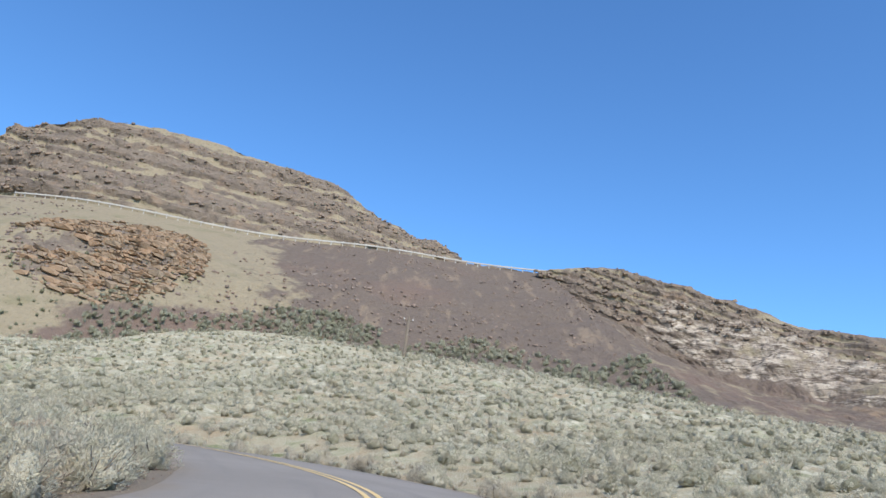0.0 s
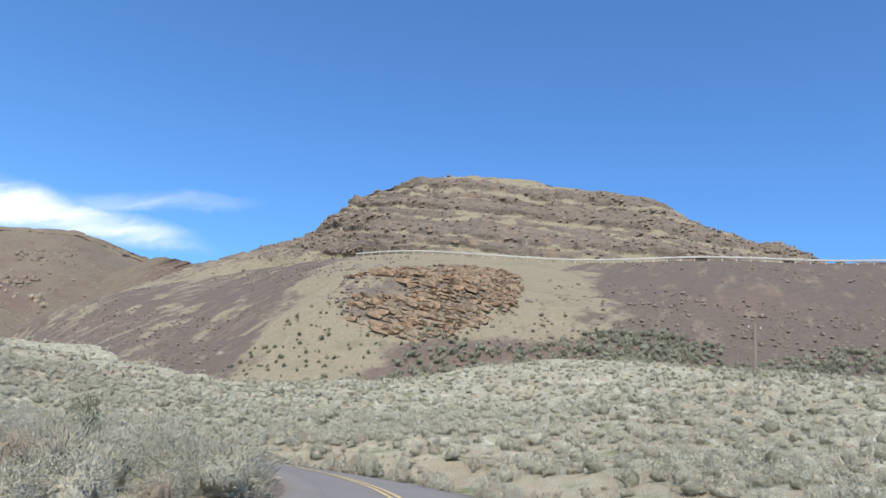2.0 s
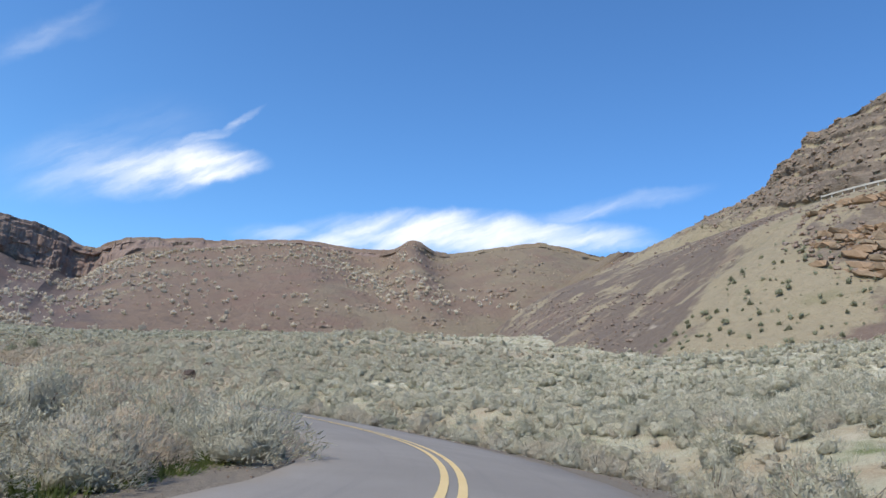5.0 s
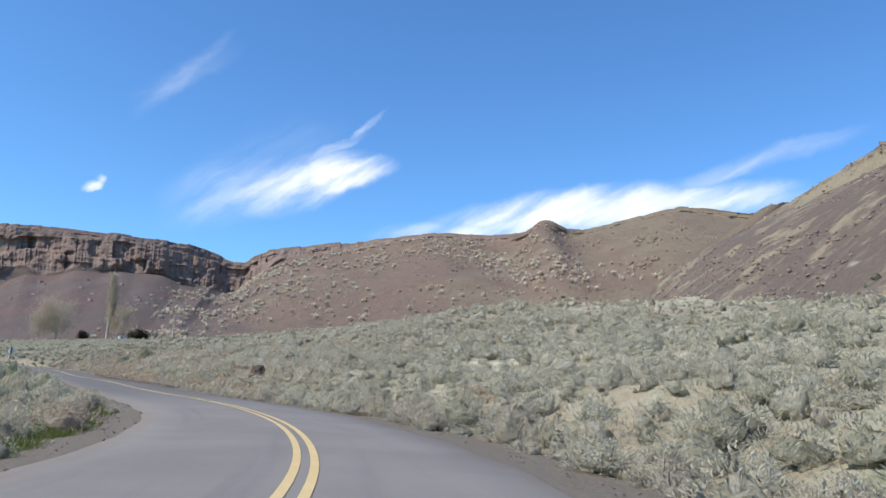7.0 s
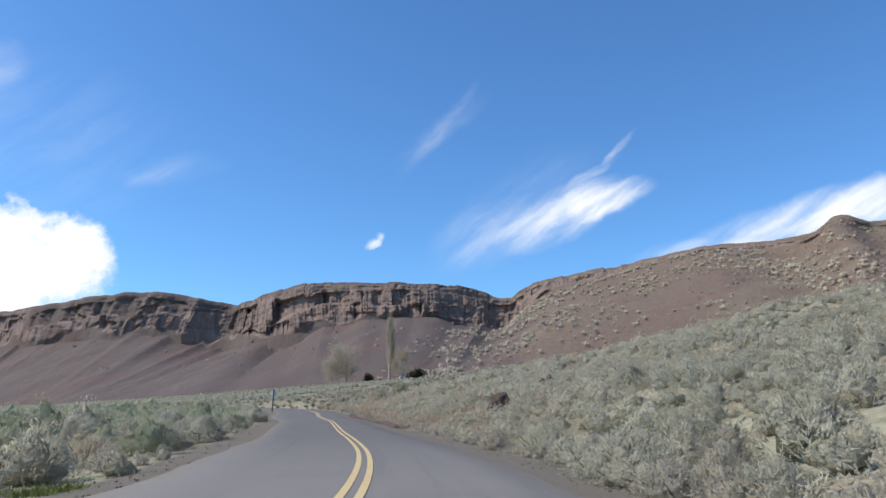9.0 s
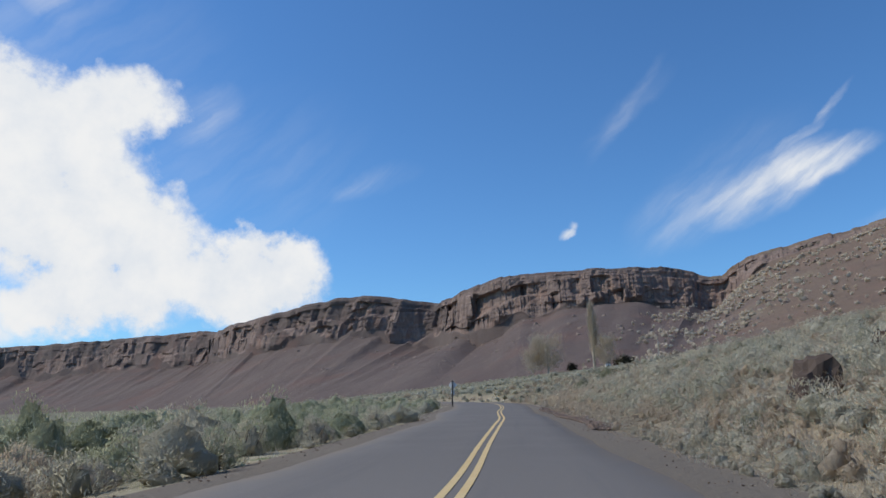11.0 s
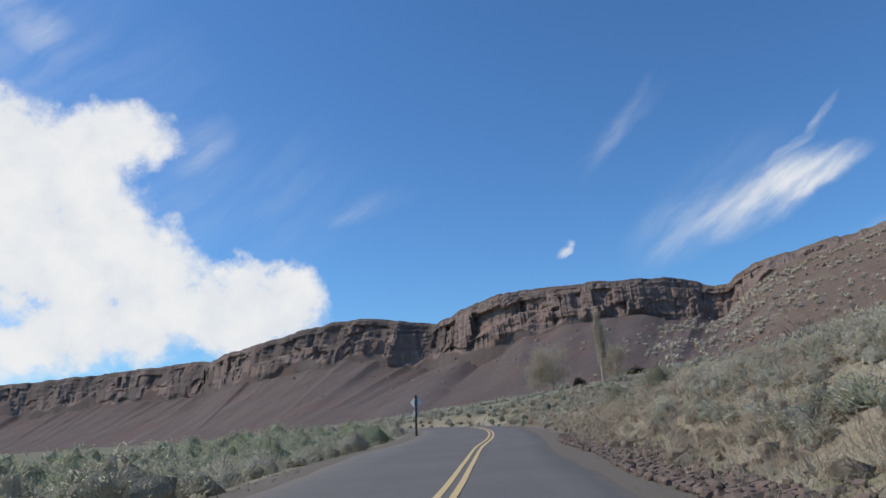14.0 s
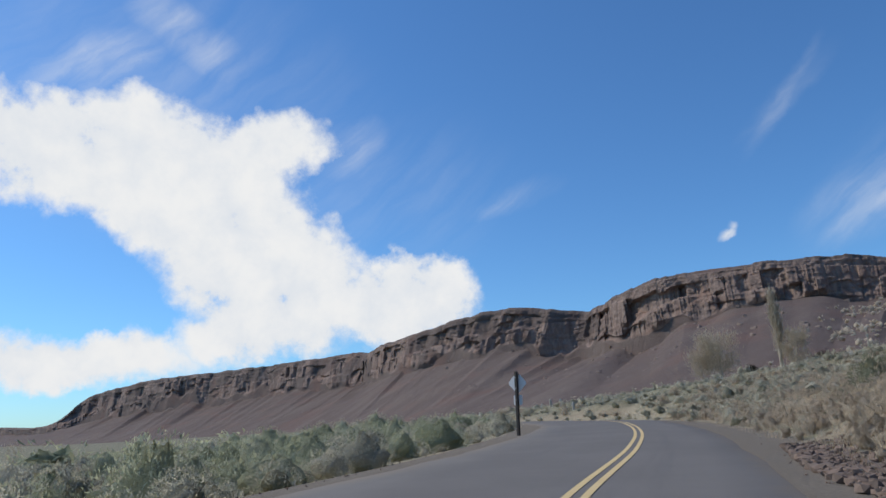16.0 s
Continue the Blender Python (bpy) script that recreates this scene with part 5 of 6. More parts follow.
    spread_stuff("tall_bank_sage", rng, fine, free_places(rng, 620, (-104, -50, 22, 62), 2.0, upper, 0.90), 0.6, 1.3, M_SAGE, "big grey-green sagebrush on the upper road bank", "shrubs")
    run = rng.uniform(run_at(-18), run_at(-84), 420)
    edge = along(run, -(4.1 + np.abs(rng.normal(size=420)) * 0.45))
    edge = np.column_stack([edge, ground_height(edge[:, 0], edge[:, 1])])
    spread_stuff("edge_straw", rng, dead, edge, 0.25, 0.6, M_STRAW, "bleached dry tufts along the outer road edge", "grass", 0.9)
    spread_stuff("bank_greenery", rng, dead, free_places(rng, 160, (-165, -60, 5, 75), 2.0, bank_keep), 0.3, 0.8, M_GREEN, "small green shrubs on the road bank", "shrubs")
    bank_grass = [blades_of(rng, 13, 0.2, 0.26, 0.009, 1.2, 0.6) for k in range(3)]
    spread_stuff("bank_grass", rng, bank_grass, free_places(rng, 9500, (-165, -50, 5, 60), 0.7, lambda x, y, d, s: west_bank(x - 8, s) * np.exp(-d / 8.0)), 0.6, 1.4, M_DEAD, "thick dry grass on the road bank", "grass", 1.0, 1.0)
    tufts = [blades_of(rng, 11, 0.13, 0.26, 0.008, 1.3, 0.45) for k in range(3)]
    g = free_places(rng, 11500, (-150, 45, -8, 60), 0.6, lambda x, y, d, s: np.exp(-np.maximum(d - 4, 0) / 10.0))
    spread_stuff("dry_grass", rng, tufts, g, 0.5, 1.25, M_STRAW, "pale dry bunchgrass between the shrubs", "grass", 1.0, 1.0)
    lawn = [blades_of(rng, 12, 0.18, 0.15, 0.013, 1.0, 0.6) for k in range(3)]
    run = rng.uniform(run_at(-14), run_at(-48), 3600)
    j = np.clip(np.round(run / 0.8).astype(int), 0, len(RL) - 1)
    verge = along(run, LANE_LEFT[j] + 0.9 + np.abs(rng.normal(size=3600)) * 0.55)
    verge = np.column_stack([verge, ground_height(verge[:, 0], verge[:, 1])])
    verge = verge[fbm(verge, 0.35, 3, 71) > -0.15]
    spread_stuff("green_grass", rng, lawn, verge, 0.5, 1.3, M_GRASS, "short green grass along the inner road shoulder", "grass", 1.0, 1.0)
    wide = [blades_of(rng, 12, 0.5, 0.30, 0.05, 1.0, 0.5) for k in range(2)]
    g = free_places(rng, 13000, (-330, 75, -120, 112), 7.0, lambda x, y, d, s: np.exp(-(d - 9) / 50.0) * np.where(x > -30, 1.0, 0.55))
    spread_stuff("slope_grass", rng, wide, g, 0.6, 1.4, M_STRAW, "pale dry grass on the lower slope", "grass", 1.0, 1.0)


plant_fields()

# ---- rocks on the hill ----


def on_hill(rng, count, test):
    """Places and upward normals on the hill's skin."""
    v = HILL_SKIN
    flat = v.reshape(-1, 3)
    ok = np.nonzero(test(flat[:, 0], flat[:, 1], flat[:, 2]))[0]
    pick = rng.choice(ok, count)
    return flat[pick] + rng.uniform(-0.4, 0.4, (count, 3)) * (1, 1, 0)


def rock_meshes(name, seed, shape, mat, n=6, wear=0.22):
    rng = np.random.default_rng(seed)
    out = []
    for k in range(n):
        bm = bmesh.new()
        block(bm, shape, rng, wear=wear, tip=0.12)
        me = bpy.data.meshes.new(name)
        bm.normal_update()
        bm.to_mesh(me)
        bm.free()
        me.materials.append(mat)
        out.append(me)
    return out


def build_outcrop():
    rng = np.random.default_rng(5)
    root = tagged(new("rock_outcrop"), "rust-brown outcrop of broken layered rock on the grassy hillside", "rock outcrop")
    root.location = (-54, 108, 30)
    inv = Matrix.Translation((54, -108, -30))
    shapes = rock_meshes("rock", 50, (2.3, 1.5, 0.75), M_RUST, 8, 0.3)
    inside = lambda x, y, z: (((x + 52 + 0.25 * (z - 32)) / 13.0) ** 2 + ((z - 30.5 + 0.10 * (x + 53)) / 11.0) ** 2 < 1) & (y < 140)
    spots = on_hill(rng, 296, lambda x, y, z: inside(x, y, z) & (fbm(np.stack([x, y, z], 1), 0.13, 3, 77) > -0.12))
    for p in spots:
        ob = new("rock", shapes[rng.integers(8)])
        ob.parent = root
        k = rng.uniform(0.4, 1.0)
        ob.matrix_basis = inv @ Matrix.LocRotScale(p, Euler((rng.uniform(-0.12, 0.12), 0.14 + rng.uniform(-0.12, 0.12), rng.uniform(-0.35, 0.35))), (k * rng.uniform(0.6, 1.6), k, k * rng.uniform(0.6, 1.6)))


def rock_template(seed, shape):
    rng = np.random.default_rng(seed)
    bm = bmesh.new()
    block(bm, shape, rng, tip=0.3)
    v = np.array([tuple(x.co) for x in bm.verts])
    bm.faces.ensure_lookup_table()
    f = np.array([[x.index for x in face.verts] for face in bm.faces])
    bm.free()
    return v, f


def build_loose_rocks():
    rng = np.random.default_rng(8)
    shapes = [rock_template(60 + k, (1.0, 0.8, 0.6)) for k in range(5)]
    drifts = lambda x, y, z: fbm(np.stack([0.4 * x, 0.4 * y, 1.6 * z], 1), 0.09, 3, 88) > rng.uniform(-0.5, 0.55, len(x))
    east = on_hill(rng, 2200, lambda x, y, z: (x > -40) & (z < 49) & (y < 150) & (z > 14) & drifts(x, y, z))
    west = on_hill(rng, 2600, lambda x, y, z: (x < -72) & (z < 49) & (z > 12) & (y < 150) & drifts(x, y, z))
    broken = on_hill(rng, 900, lambda x, y, z: (((x + 53 + 0.25 * (z - 32)) / 14.5) ** 2 + ((z - 31 + 0.10 * (x + 53)) / 11.5) ** 2 < 1) & (y < 140))
    upper = on_hill(rng, 700, lambda x, y, z: (z > 52) & (y < 195) & (x > -170))
    shards = on_hill(rng, 2000, lambda x, y, z: (fbm(np.stack([x, y, z], 1), 0.13, 3, 77) + 0.06 * (z - 31) > -0.1 + rng.uniform(-0.25, 0.25, len(x))) & (((x + 52 + 0.25 * (z - 32)) / 13.5) ** 2 + ((z - 30.5 + 0.10 * (x + 53)) / 11.5) ** 2 < 1) & (y < 140))
    flags = [rock_template(70 + k, (1.7, 1.0, 0.55)) for k in range(4)]
    stuff("outcrop_stones", [scatter(m, shards[k::4], 0.16 + 0.75 * rng.uniform(0, 1, len(shards[k::4])) ** 2.5, rng.uniform(0, 6.28, len(shards[k::4])), sink=-0.15) for k, m in enumerate(flags)],
          M_RUST, "broken rust-brown stones filling the outcrop", "rocks")
    batches = []
    for places, lo, hi in ((east, 0.14, 0.7), (west, 0.14, 0.62), (upper, 0.3, 1.2), (broken, 0.2, 0.8)):
        for k, m in enumerate(shapes):
            p = places[k::5]
            batches.append(scatter(m, p, lo + (hi - lo) * rng.uniform(0, 1, len(p)) ** 2.5, rng.uniform(0, 6.28, len(p)), sink=-0.02))
    stuff("scattered_rocks", batches, M_BASALT, "loose brown basalt rocks lying on the hillside", "rocks")
    shrub = bush_shape(rng, 5, 24, 0.22, 0.05, 0.72, 0.55, 0.5, 0.88, 3, 6)
    low = on_hill(rng, 300, lambda x, y, z: (x > -66) & (x < -36) & (z < 28) & (y < 130))
    high = on_hill(rng, 420, lambda x, y, z: (z > 53) & (y < 200) & (x > -220))
    foot = on_hill(rng, 1300, lambda x, y, z: (x > -45) & (x < 34) & (z < 12.5 + 0.09 * (x + 45) * (x < -8) + 7.5 + 2 * np.sin(x * 0.23)) & (y < 118))
    tall = [bush_shape(rng, 6 + k, 46, 0.17, 0.034, 0.75, 0.54, 0.6, 0.86, 3, 7) for k in range(3)]
    stuff("sagebrush_foot", [scatter(m, foot[k::3], rng.uniform(0.6, 1.35, len(foot[k::3])), rng.uniform(0, 6.28, len(foot[k::3]))) for k, m in enumerate(tall)], M_FOOT, "sagebrush creeping up the foot of the hill", "shrubs")
    batches = []
    for places, lo, hi in ((low, 0.25, 0.75), (high, 0.25, 0.7)):
        batches.append(scatter(shrub, places, rng.uniform(lo, hi, len(places)), rng.uniform(0, 6.28, len(places))))
    stuff("hillside_shrubs", batches, M_OLIVE, "small green shrubs dotted over the hillside", "shrubs")


def build_ledges():
    """Broken blocks along the ledges of the upper hill and the cliff."""
    rng = np.random.default_rng(91)
    shapes = [rock_template(110 + k, (1.5, 1.1, 0.8)) for k in range(6)]

    def rocky(ob, test, count, limit):
        n = len(ob.data.vertices)
        co, stone = np.empty(n * 3, np.float32), np.empty(n, np.float32)
        ob.data.vertices.foreach_get("co", co)
        ob.data.attributes["rock"].data.foreach_get("value", stone)
        co = co.reshape(-1, 3)
        ok = np.nonzero((stone > limit) & test(co[:, 0], co[:, 1], co[:, 2]))[0]
        return co[rng.choice(ok, count)] + rng.uniform(-0.3, 0.3, (count, 3))

    batches = []
    for places, lo, hi in ((rocky(hill, lambda x, y, z: (z > 51) & (y < 192) & (x > -175), 1500, 0.7), 0.3, 1.0),
                           (rocky(cliff, lambda x, y, z: (y < 156) & (x < 90) & (z > 38 - 0.25 * (x - 30)), 420, 0.6), 0.25, 0.8)):
        for k, m in enumerate(shapes):
            p = places[k::6]
            batches.append(scatter(m, p, lo + (hi - lo) * rng.uniform(0, 1, len(p)) ** 2, rng.uniform(-0.5, 0.5, len(p)), sink=0.1))
    stuff("ledge_rocks", batches, M_LEDGE, "broken brown blocks along the rock ledges", "rocks")


build_outcrop()
build_loose_rocks()
build_ledges()


def build_talus_shrubs():
    """Pale shrubs and fallen blocks on the drier talus."""
    rng = np.random.default_rng(77)
    flat = MESA_SKIN.reshape(-1, 3)
    level = np.tile(np.arange(MESA_SKIN.shape[1]), MESA_SKIN.shape[0])
    ok = np.nonzero((level > 4) & (level < 46) & (flat[:, 1] > -60) & (flat[:, 1] < 300) & (flat[:, 0] < -420))[0]
    ok = ok[fbm(flat[ok], 0.012, 3, 66) > rng.uniform(-0.35, 0.75, len(ok))]
    pick = flat[rng.choice(ok, 1100)] + rng.normal(size=(1100, 3)) * (2, 2, 0)
    band = np.nonzero((level > 26) & (level < 48) & (flat[:, 1] > 10) & (flat[:, 1] < 270))[0]
    band = band[fbm(flat[band], 0.016, 3, 67) + 0.03 * (level[band] - 40) > rng.uniform(-0.5, 0.45, len(band))]
    pick2 = flat[rng.choice(band, 760)]
    chute = np.nonzero((level > 8) & (level < 44) & (np.abs(flat[:, 1] - 20 - 0.22 * (flat[:, 0] + 900)) < 26) & (flat[:, 0] < -560))[0]
    pick2 = np.concatenate([pick2, flat[rng.choice(chute, 130)]])
    shrub = bush_shape(rng, 4, 10, 0.28, 0.09, 0.8, 0.55, 0.5, 0.9, 2, 5)
    stuff("talus_shrubs", [scatter(shrub, p, np.outer(1.5 + 3.8 * rng.uniform(0, 1, len(p)) ** 1.6, (1.2, 1.2, 0.9)), rng.uniform(0, 6.28, len(p))) for p in (pick, pick2)], M_CREAM,
          "pale dry shrubs scattered over the talus slope", "shrubs")
    shapes = [rock_template(95 + k, (1.0, 0.8, 0.7)) for k in range(4)]
    ok = np.nonzero((level > 18) & (level < 48) & (flat[:, 1] > -700) & (flat[:, 1] < 330))[0]
    spots = flat[rng.choice(ok, 420)]
    knobs = np.nonzero((level > 4) & (level < 56) & (flat[:, 1] > -20) & (flat[:, 1] < 420) & (flat[:, 0] < -380))[0]
    heart = np.array([(-572, 373, 147), (-560, 362, 140), (-491, 307, 100), (-500, 315, 104), (-585, 255, 110), (-583, 280, 124), (-495, 205, 72), (-513, 242, 91), (-449, 152, 49), (-912, 2, 112), (-905, 12, 100)], float)
    heart = np.concatenate([heart, flat[rng.choice(knobs[flat[knobs, 2] < 150], 10)]])
    near = []
    for c in heart:
        d = np.linalg.norm((flat[knobs] - c) * (1, 1, 2.0), axis=1)
        near.append(flat[knobs][rng.choice(np.argsort(d)[:rng.integers(50, 150)], 34)])
    crags = np.concatenate(near) + rng.normal(size=(34 * len(heart), 3)) * (1.5, 1.5, 0)
    rim = np.nonzero((level > 90) & (level < 101) & (flat[:, 1] > 60) & (flat[:, 1] < 290) & (flat[:, 0] < -480))[0]
    crags = np.concatenate([crags, flat[rng.choice(rim, 420)] - (0, 0, 1.5)])
    stuff("crags", [scatter(m, crags[k::4], 1.2 + 4.2 * rng.uniform(0, 1, len(crags[k::4])) ** 2, rng.uniform(0, 6.28, len(crags[k::4])), sink=0.6) for k, m in enumerate(shapes)],
          M_LEDGE, "dark broken crags sticking out of the dry slopes", "rocks")
    spots2 = flat[rng.choice(np.nonzero((level > 4) & (level < 60) & (flat[:, 1] > 60) & (flat[:, 1] < 420))[0], 560)]
    stuff("slope_shrubs", [scatter(shrub, spots2, np.outer(1.0 + 2.2 * rng.uniform(0, 1, 560) ** 2, (1.3, 1.3, 0.8)), rng.uniform(0, 6.28, 560))], M_DEAD,
          "dry tan shrubs dotted over the far dry slopes", "shrubs")
    stuff("fallen_blocks", [scatter(m, spots[k::4], 1.0 + 5.0 * rng.uniform(0, 1, len(spots[k::4])) ** 3, rng.uniform(0, 6.28, len(spots[k::4])), sink=0.3) for k, m in enumerate(shapes)],
          M_BASALT, "fallen basalt blocks below the mesa cliffs", "rocks")


build_talus_shrubs()


def build_rubble():
    """Broken stone at the foot of the bank beside the road."""
    rng = np.random.default_rng(12)
    shapes = [rock_template(80 + k, (1.0, 0.8, 0.65)) for k in range(6)]
    s = rng.uniform(run_at(-76), run_at(-113), 4600)
    n = -(3.25 + np.abs(rng.normal(size=4600)) * 0.62 + 0.2 * np.sin(s * 0.35))
    xy = along(s, n)
    p = np.column_stack([xy, ground_height(xy[:, 0], xy[:, 1])])
    batches = []
    for k, m in enumerate(shapes):
        q = p[k::6]
        batches.append(scatter(m, q, 0.035 + 0.18 * rng.uniform(0, 1, len(q)) ** 2.4, rng.uniform(0, 6.28, len(q)), sink=-0.05))
    stuff("rubble", batches, M_RUBBLE, "broken brown stone at the foot of the road bank", "rubble")
    s = rng.uniform(46, 200, 2600)
    side = np.where(rng.uniform(size=2600) < 0.5, 1, -1)
    _j = np.clip(np.round(s / 0.8).astype(int), 0, len(RL) - 1)
    n = np.where(side > 0, LANE_LEFT[_j], -LANE_RIGHT[_j]) + side * np.abs(rng.normal(size=2600)) * 0.8
    xy = along(s, n)
    p = np.column_stack([xy, ground_height(xy[:, 0], xy[:, 1])])
    batches = [scatter(m, p[k::6], 0.01 + 0.035 * rng.uniform(0, 1, len(p[k::6])) ** 2, rng.uniform(0, 6.28, len(p[k::6])), sink=-0.01) for k, m in enumerate(shapes)]
    stuff("gravel", batches, M_RUBBLE, "loose gravel along the edge of the asphalt", "gravel")


build_rubble()


def boulder(at, size, seed, label):
    rng = np.random.default_rng(seed)
    bm = bmesh.new()
    bmesh.ops.create_icosphere(bm, subdivisions=3, radius=0.5)
    for v in bm.verts:
        c = v.co.copy()
        v.co = c * (1 + 0.62 * noise.noise(c * 2.6 + Vector((seed, 0, 0))) + 0.34 * noise.noise(c * 6.0 + Vector((0, seed, 0))))
        v.co = Vector((v.co.x * size[0], v.co.y * size[1], v.co.z * size[2]))
    ob = part("boulder", bm, M_BOULDER)
    z = ground_height([at[0]], [at[1]])[0]
    ob.location = (at[0], at[1], z + size[2] * 0.3)
    return tagged(ob, label, "boulder", "dark boulders")


boulder((-70.0, 35.9), (1.1, 1.0, 1.1), 3, "dark weathered basalt boulder among the sagebrush")
boulder((-75.8, 38.2), (1.2, 0.9, 0.8), 4, "low dark basalt boulder among the sagebrush")

# ---- guard rail on the hill road, poles, sign ----


def build_guardrail():
    root = tagged(new("guardrail"), "long whitewashed guardrail with posts along the upper hill road", "guardrail")
    u = np.linspace(4.3, 9.0, 400)
    line = curve_at(BENCH, u)
    run = np.concatenate([[0], np.cumsum(np.linalg.norm(np.diff(line, axis=0), axis=1))])
    root.location = tuple(line[0])
    base = Vector(line[0])
    pts = np.stack([np.interp(np.arange(0, run[-1], 2.6), run, line[:, k]) for k in range(3)], 1)
    bm = bmesh.new()
    prev = None
    for p in line[::2]:
        p = Vector(p) + Vector((0, -0.5, 0.0)) - base
        ring = [bm.verts.new(p + Vector(o)) for o in ((0, -0.08, 0.42), (0, -0.08, 0.74), (0, 0.08, 0.74), (0, 0.08, 0.42))]
        if prev:
            for k in range(4):
                bm.faces.new((prev[k], prev[(k + 1) % 4], ring[(k + 1) % 4], ring[k]))
        prev = ring
    part("rail", bm, M_RAIL, root)
    bm = bmesh.new()
    tube(bm, [(0, 0, -0.8), (0, 0, 0.86), (0, 0, 0.94)], [0.13, 0.12, 0.08], 6)
    post = part("post", bm, M_RAIL, root)
    post.location = Vector(pts[0]) + Vector((0, -0.3, 0)) - base
    for p in pts[1:]:
        ob = new("post", post.data)
        ob.parent = root
        ob.location = Vector(p) + Vector((0, -0.3, 0)) - base


build_guardrail()


def utility_pole(x, y, tall, lean, label, mat=None):
    z = ground_height([x], [y])[0]
    root = new("utility_pole")
    root.location = (x, y, z)
    root.rotation_euler = lean
    tagged(root, label, "utility pole")
    bm = bmesh.new()
    tube(bm, [(0, 0, -0.6), (0, 0, tall * 0.5), (0, 0, tall)], [0.19 + tall * 0.01, 0.17 + tall * 0.006, 0.14], 10)
    part("shaft", bm, mat or M_POLE, root)
    bm = bmesh.new()
    tube(bm, [(-0.65, 0.12, tall - 0.5), (0.65, 0.12, tall - 0.5)], [0.07, 0.07], 6)
    arm = part("crossarm", bm, mat or M_POLE, root)
    for k in (-0.55, 0.55):
        bm = bmesh.new()
        tube(bm, [(k, 0.12, tall - 0.45), (k, 0.12, tall - 0.28), (k, 0.12, tall - 0.22)], [0.04, 0.055, 0.03], 6)
        part("insulator", bm, M_METAL, arm)
    return root


utility_pole(-3.5, 85.5, 5.0, (0.0, 0.02, 0.3), "short weathered wooden pole standing in the sagebrush")
utility_pole(-381.0, -3.0, 12.0, (0.0, -0.03, 1.2), "tall pale wooden pole near the bare trees", M_BARK)


def road_sign():
    x, y = -121.2, 6.2
    z = ground_height([x], [y])[0]
    root = new("road_sign")
    root.location = (x, y, z)
    root.rotation_euler = (0, 0.02, radians(88))
    tagged(root, "diamond road sign with bare metal back on dark post", "road sign")
    bm = bmesh.new()
    bmesh.ops.create_cube(bm, size=1.0, matrix=Matrix.LocRotScale((0, 0, 1.15), None, (0.12, 0.12, 2.9)))
    bmesh.ops.bevel(bm, geom=bm.edges[:], offset=0.012, segments=1, affect="EDGES")
    part("post", bm, M_DARKPOST, root)
    bm = bmesh.new()
    bmesh.ops.create_cube(bm, size=1.0, matrix=Matrix.LocRotScale((0, 0.078, 2.12), Euler((0, radians(45), 0)), (0.66, 0.006, 0.66)))
    bmesh.ops.bevel(bm, geom=[e for e in bm.edges if e.calc_length() < 0.01], offset=0.05, segments=3, affect="EDGES")
    diamond = part("diamond_plate", bm, M_METAL, root, "bare grey metal plate")
    bm = bmesh.new()
    bmesh.ops.create_cube(bm, size=1.0, matrix=Matrix.LocRotScale((0, 0.078, 1.42), None, (0.42, 0.006, 0.42)))
    bmesh.ops.bevel(bm, geom=[e for e in bm.edges if e.calc_length() < 0.01], offset=0.04, segments=3, affect="EDGES")
    lower = part("lower_plate", bm, M_METAL, root, "small square metal plate")
    for h in (1.42, 1.9, 2.34):
        bm = bmesh.new()
        tube(bm, [(0, -0.075, h), (0, -0.05, h)], [0.018, 0.018], 6)
        part("bolt", bm, M_METAL, lower if h < 1.6 else diamond)


road_sign()


def marker_posts():
    bm = bmesh.new()
    tube(bm, [(0, 0, -0.3), (0, 0, 0.8), (0, 0, 0.9)], [0.13, 0.13, 0.07], 8)
    first = part("marker_post", bm, M_RAIL)
    tagged(first, "short white marker post beside the bend", "marker post", "marker posts at the bend")
    spots = [(-158.0 - 6.5 * k, -9.0 - 4.6 * k) for k in range(9)]
    for k, (x, y) in enumerate(spots):
        ob = first if k == 0 else copy_thing(first, Matrix.Identity(4))
        ob.location = (x, y, ground_height([x], [y])[0])


marker_posts()

# ---- the trees and sheds under the mesa ----


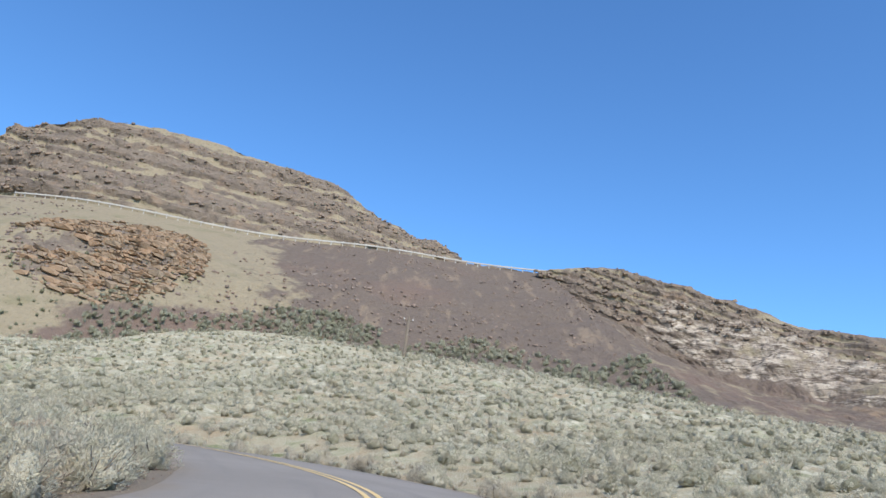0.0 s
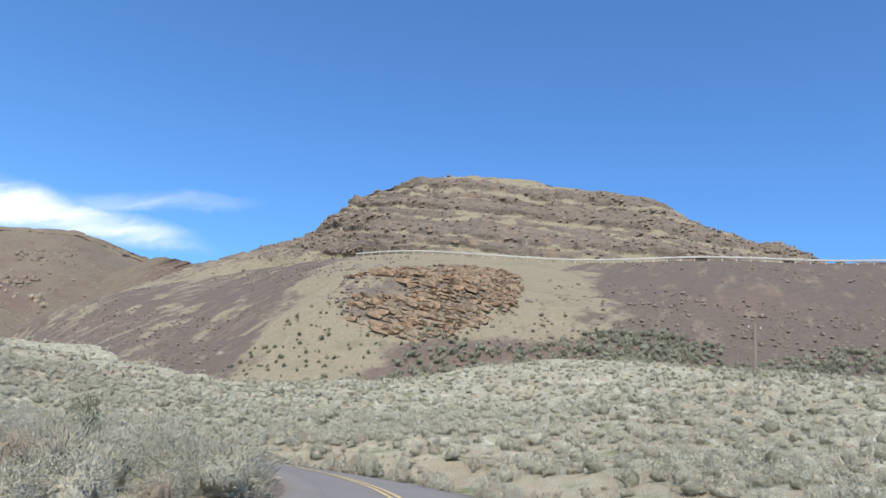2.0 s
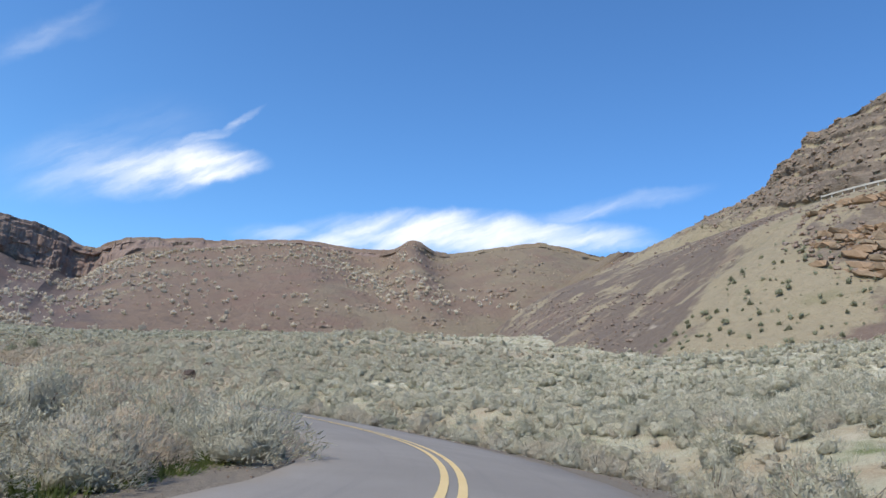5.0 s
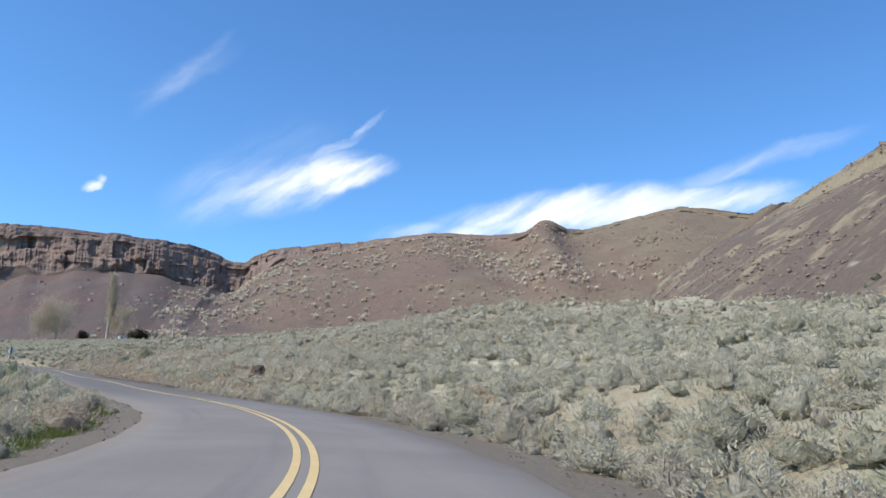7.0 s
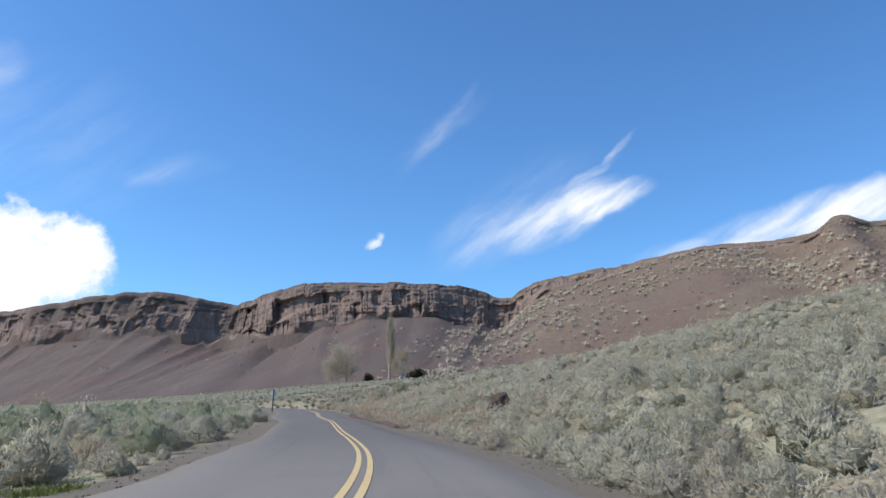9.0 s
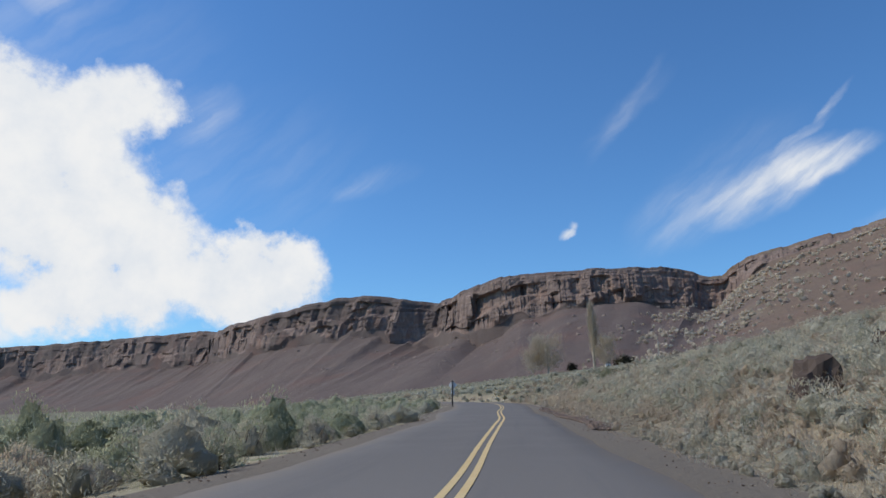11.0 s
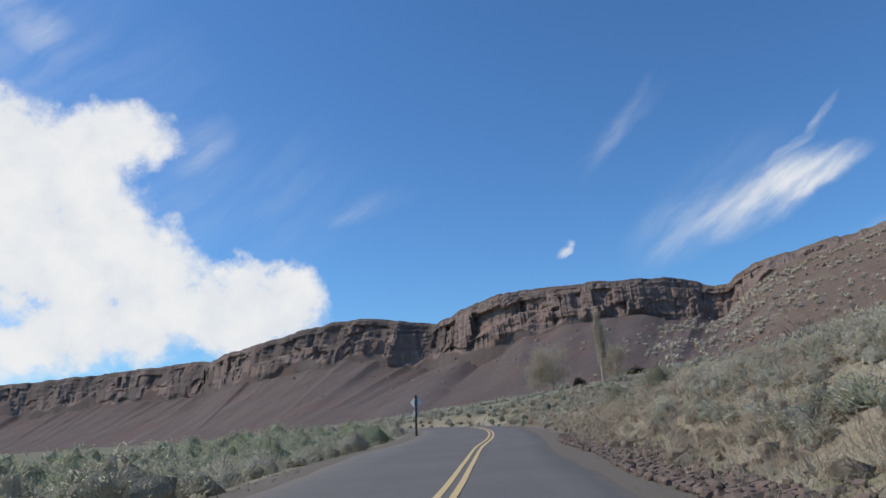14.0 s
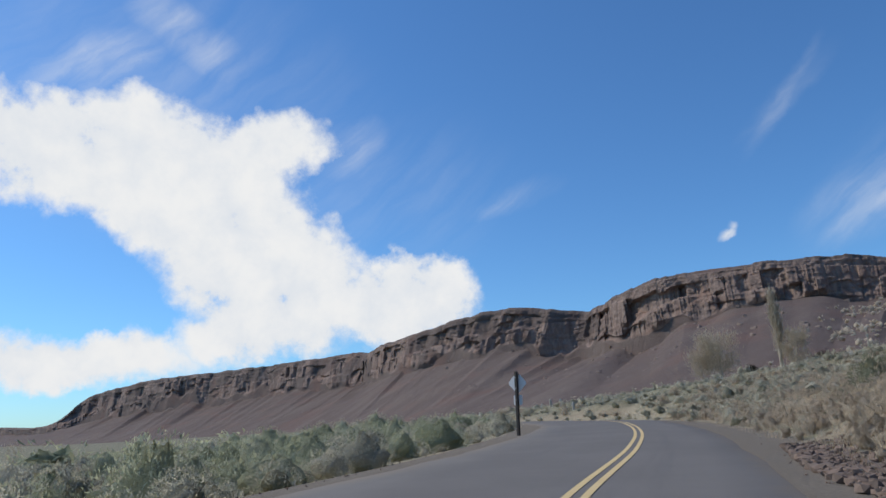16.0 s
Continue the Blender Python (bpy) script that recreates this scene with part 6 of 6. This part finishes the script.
def bare_tree(x, y, tall, wide, seed, twigs, label, upright=0.0, mat=None, group=""):
    rng = np.random.default_rng(seed)
    root = new("bare_tree")
    z = ground_height([x], [y])[0]
    root.location = (x, y, z - 0.2)
    tagged(root, label, "tree", group)
    bm = bmesh.new()
    tube(bm, [(0, 0, 0), (0.1, 0, tall * 0.3), (0.0, 0.15, tall * 0.65), (0.1, 0.1, tall * 0.95)], [tall * 0.022, tall * 0.017, tall * 0.01, tall * 0.003], 8)
    part("trunk", bm, M_BARK, root)
    ends = []
    for k in range(14 + int(14 * upright)):
        h = tall * rng.uniform(0.12, 0.75 + 0.1 * upright)
        a = rng.uniform(0, 6.283)
        reach = wide * 0.5 * rng.uniform(0.5, 1.0) * (1.0 - upright * 0.75 * abs(2 * h / tall - 0.7))
        top = Vector((reach * math.cos(a), reach * math.sin(a), min(tall * 0.98, h + tall * (0.18 + 0.35 * upright) * rng.uniform(0.7, 1.3))))
        mid = Vector((0, 0, h)).lerp(top, 0.55) + Vector((0, 0, -tall * 0.02))
        bm = bmesh.new()
        tube(bm, [(0, 0, h), mid, top], [tall * 0.006, tall * 0.004, tall * 0.0015], 5)
        part("limb", bm, M_BARK, root)
        ends += [(mid, top)] * 2
    v, f = [], []
    for k in range(twigs):
        a, b = ends[rng.integers(len(ends))]
        p = a.lerp(b, rng.uniform(0.0, 1.0)) + Vector(rng.normal(size=3)) * wide * (0.12 - 0.04 * upright) - Vector((0, 0, tall * upright * rng.uniform(0, 0.35)))
        d = Vector(rng.normal(size=3)) * 0.5 + Vector((0, 0, 0.7 + upright))
        d.normalize()
        side = d.cross(Vector(rng.normal(size=3))).normalized() * tall * 0.0042
        ln = tall * rng.uniform(0.05, 0.12)
        base = len(v)
        v += [tuple(p - side), tuple(p + side), tuple(p + d * ln)]
        f.append((base, base + 1, base + 2))
    crown = new("twig_spray", mesh_from("twig_spray", np.array(v), np.array(f), mat or M_TWIG, {"tint": np.repeat(rng.uniform(0, 0.8, len(f)), 3)}))
    crown.parent = root
    tagged(crown, "thin pale twigs just coming into leaf", kind="stuff")
    return root


def dark_shrub(x, y, wide, tall, seed, dark=True, label="dense dark juniper under the talus slope", name="juniper", kind="juniper"):
    rng = np.random.default_rng(seed)
    v, f, t, o = bush_shape(rng, 18, 1700, 0.09, 0.014, 0.85, 0.55, 0.6, 0.8, 6, 10)
    me = mesh_from(name, v, f, M_JUNIPER if dark else M_OLIVE, {"tint": t, "out": o}, True)
    ob = new(name, me)
    ob.matrix_basis = Matrix.LocRotScale((x, y, ground_height([x], [y])[0] - 0.1), Euler((0, 0, rng.uniform(0, 6))), (wide, wide, tall))
    bm = bmesh.new()
    tube(bm, [(0, 0, -0.1), (0.03, 0, 0.3), (0, 0.02, 0.55)], [0.05, 0.04, 0.02], 6)
    part("trunk", bm, M_WOOD, ob)
    return tagged(ob, label, kind, "junipers" if dark else "")


bare_tree(-368, -50, 18, 15, 1, 4600, "broad bare cottonwood with pale yellowish twigs", 0.1, group="cottonwoods")
bare_tree(-364, -56, 13, 10, 5, 2600, "smaller bare cottonwood with pale twigs", 0.1, group="cottonwoods")
bare_tree(-377, -31, 31, 5.0, 2, 1300, "tall slender bare poplar with pale upright branches", 1.0)
bare_tree(-374, -25, 15, 9, 3, 3400, "bare brown cottonwood beside the tall poplar", 0.3, group="cottonwoods")
dark_shrub(-372, -40, 5.2, 4.4, 11)
dark_shrub(-360, -14.5, 8.5, 5.0, 12)
dark_shrub(-125.0, 21.3, 1.7, 1.7, 13, False, "rounded green shrub on top of the road bank", "bank_shrub", "shrub")
dark_shrub(-124.7, 18.9, 1.5, 1.3, 14, False, "small green shrub on the crest of the road bank", "bank_shrub", "shrub")


def dead_branches(x, y, tall, seed, label="dead shrub with dark crooked branches on the road bank"):
    """A dead shrub: dark crooked branches from one foot."""
    rng = np.random.default_rng(seed)
    root = tagged(new("dead_shrub"), label, "shrub")
    root.location = (x, y, ground_height([x], [y])[0] - 0.05)
    for k in range(9):
        a, lean = rng.uniform(0, 6.283), rng.uniform(0.3, 1.1)
        way = Vector((math.cos(a) * lean, math.sin(a) * lean, 1.0)).normalized()
        pts = [Vector((0, 0, 0))]
        for j in range(5):
            pts.append(pts[-1] + (way + Vector(rng.normal(size=3)) * 0.35).normalized() * tall * 0.24)
        bm = bmesh.new()
        tube(bm, pts, [0.05, 0.042, 0.034, 0.026, 0.018, 0.006], 6)
        for j in (2, 3, 4, 4):
            q = pts[j] + (way + Vector(rng.normal(size=3)) * 0.8).normalized() * tall * 0.3
            tube(bm, [pts[j], pts[j].lerp(q, 0.5) + Vector(rng.normal(size=3)) * 0.04, q], [0.018, 0.012, 0.004], 5)
        part("branch", bm, M_WOOD, root)


dead_branches(-107.3, 28.6, 1.1, 4)
dead_branches(-110.5, 29.5, 1.0, 6)
dead_branches(-7.9, 17.9, 0.75, 9, "grey dead sagebrush with bare branches beside the road")
dark_shrub(-18.6, 26.2, 1.1, 1.6, 15, False, "dark green bushy shrub among pale sagebrush", "tall_shrub", "shrub")


def shed(x, y, size, turn, label):
    z = ground_height([x], [y])[0]
    root = tagged(new("shed"), label, "shed")
    root.location, root.rotation_euler = (x, y, z), (0, 0, turn)
    w, d, h = size
    bm = bmesh.new()
    bmesh.ops.create_cube(bm, size=1.0, matrix=Matrix.LocRotScale((0, 0, h / 2 - 0.2), None, (w, d, h + 0.4)))
    bmesh.ops.bevel(bm, geom=bm.edges[:], offset=0.03, segments=1, affect="EDGES")
    part("wall", bm, M_WHITE, root)
    for sgn in (-1, 1):
        bm = bmesh.new()
        bmesh.ops.create_cube(bm, size=1.0, matrix=Matrix.LocRotScale((0, sgn * d * 0.27, h + d * 0.13), Euler((-sgn * 0.48, 0, 0)), (w + 0.4, d * 0.68, 0.12)))
        part("roof", bm, M_ROOF, root)
    bm = bmesh.new()
    bmesh.ops.create_cube(bm, size=1.0, matrix=Matrix.LocRotScale((w / 2, 0, h * 0.42), None, (0.08, d * 0.3, h * 0.8)))
    part("door", bm, M_ROOF, root)
    return root


shed(-361, -22.0, (3.2, 2.2, 1.6), 0.3, "small white shed among the trees")
shed(-222, -250.0, (9.0, 6.0, 2.6), 0.8, "low white house with a grey roof in the valley")
bare_tree(-212, -244, 11, 8, 9, 900, "small dark bare tree beside the valley house")
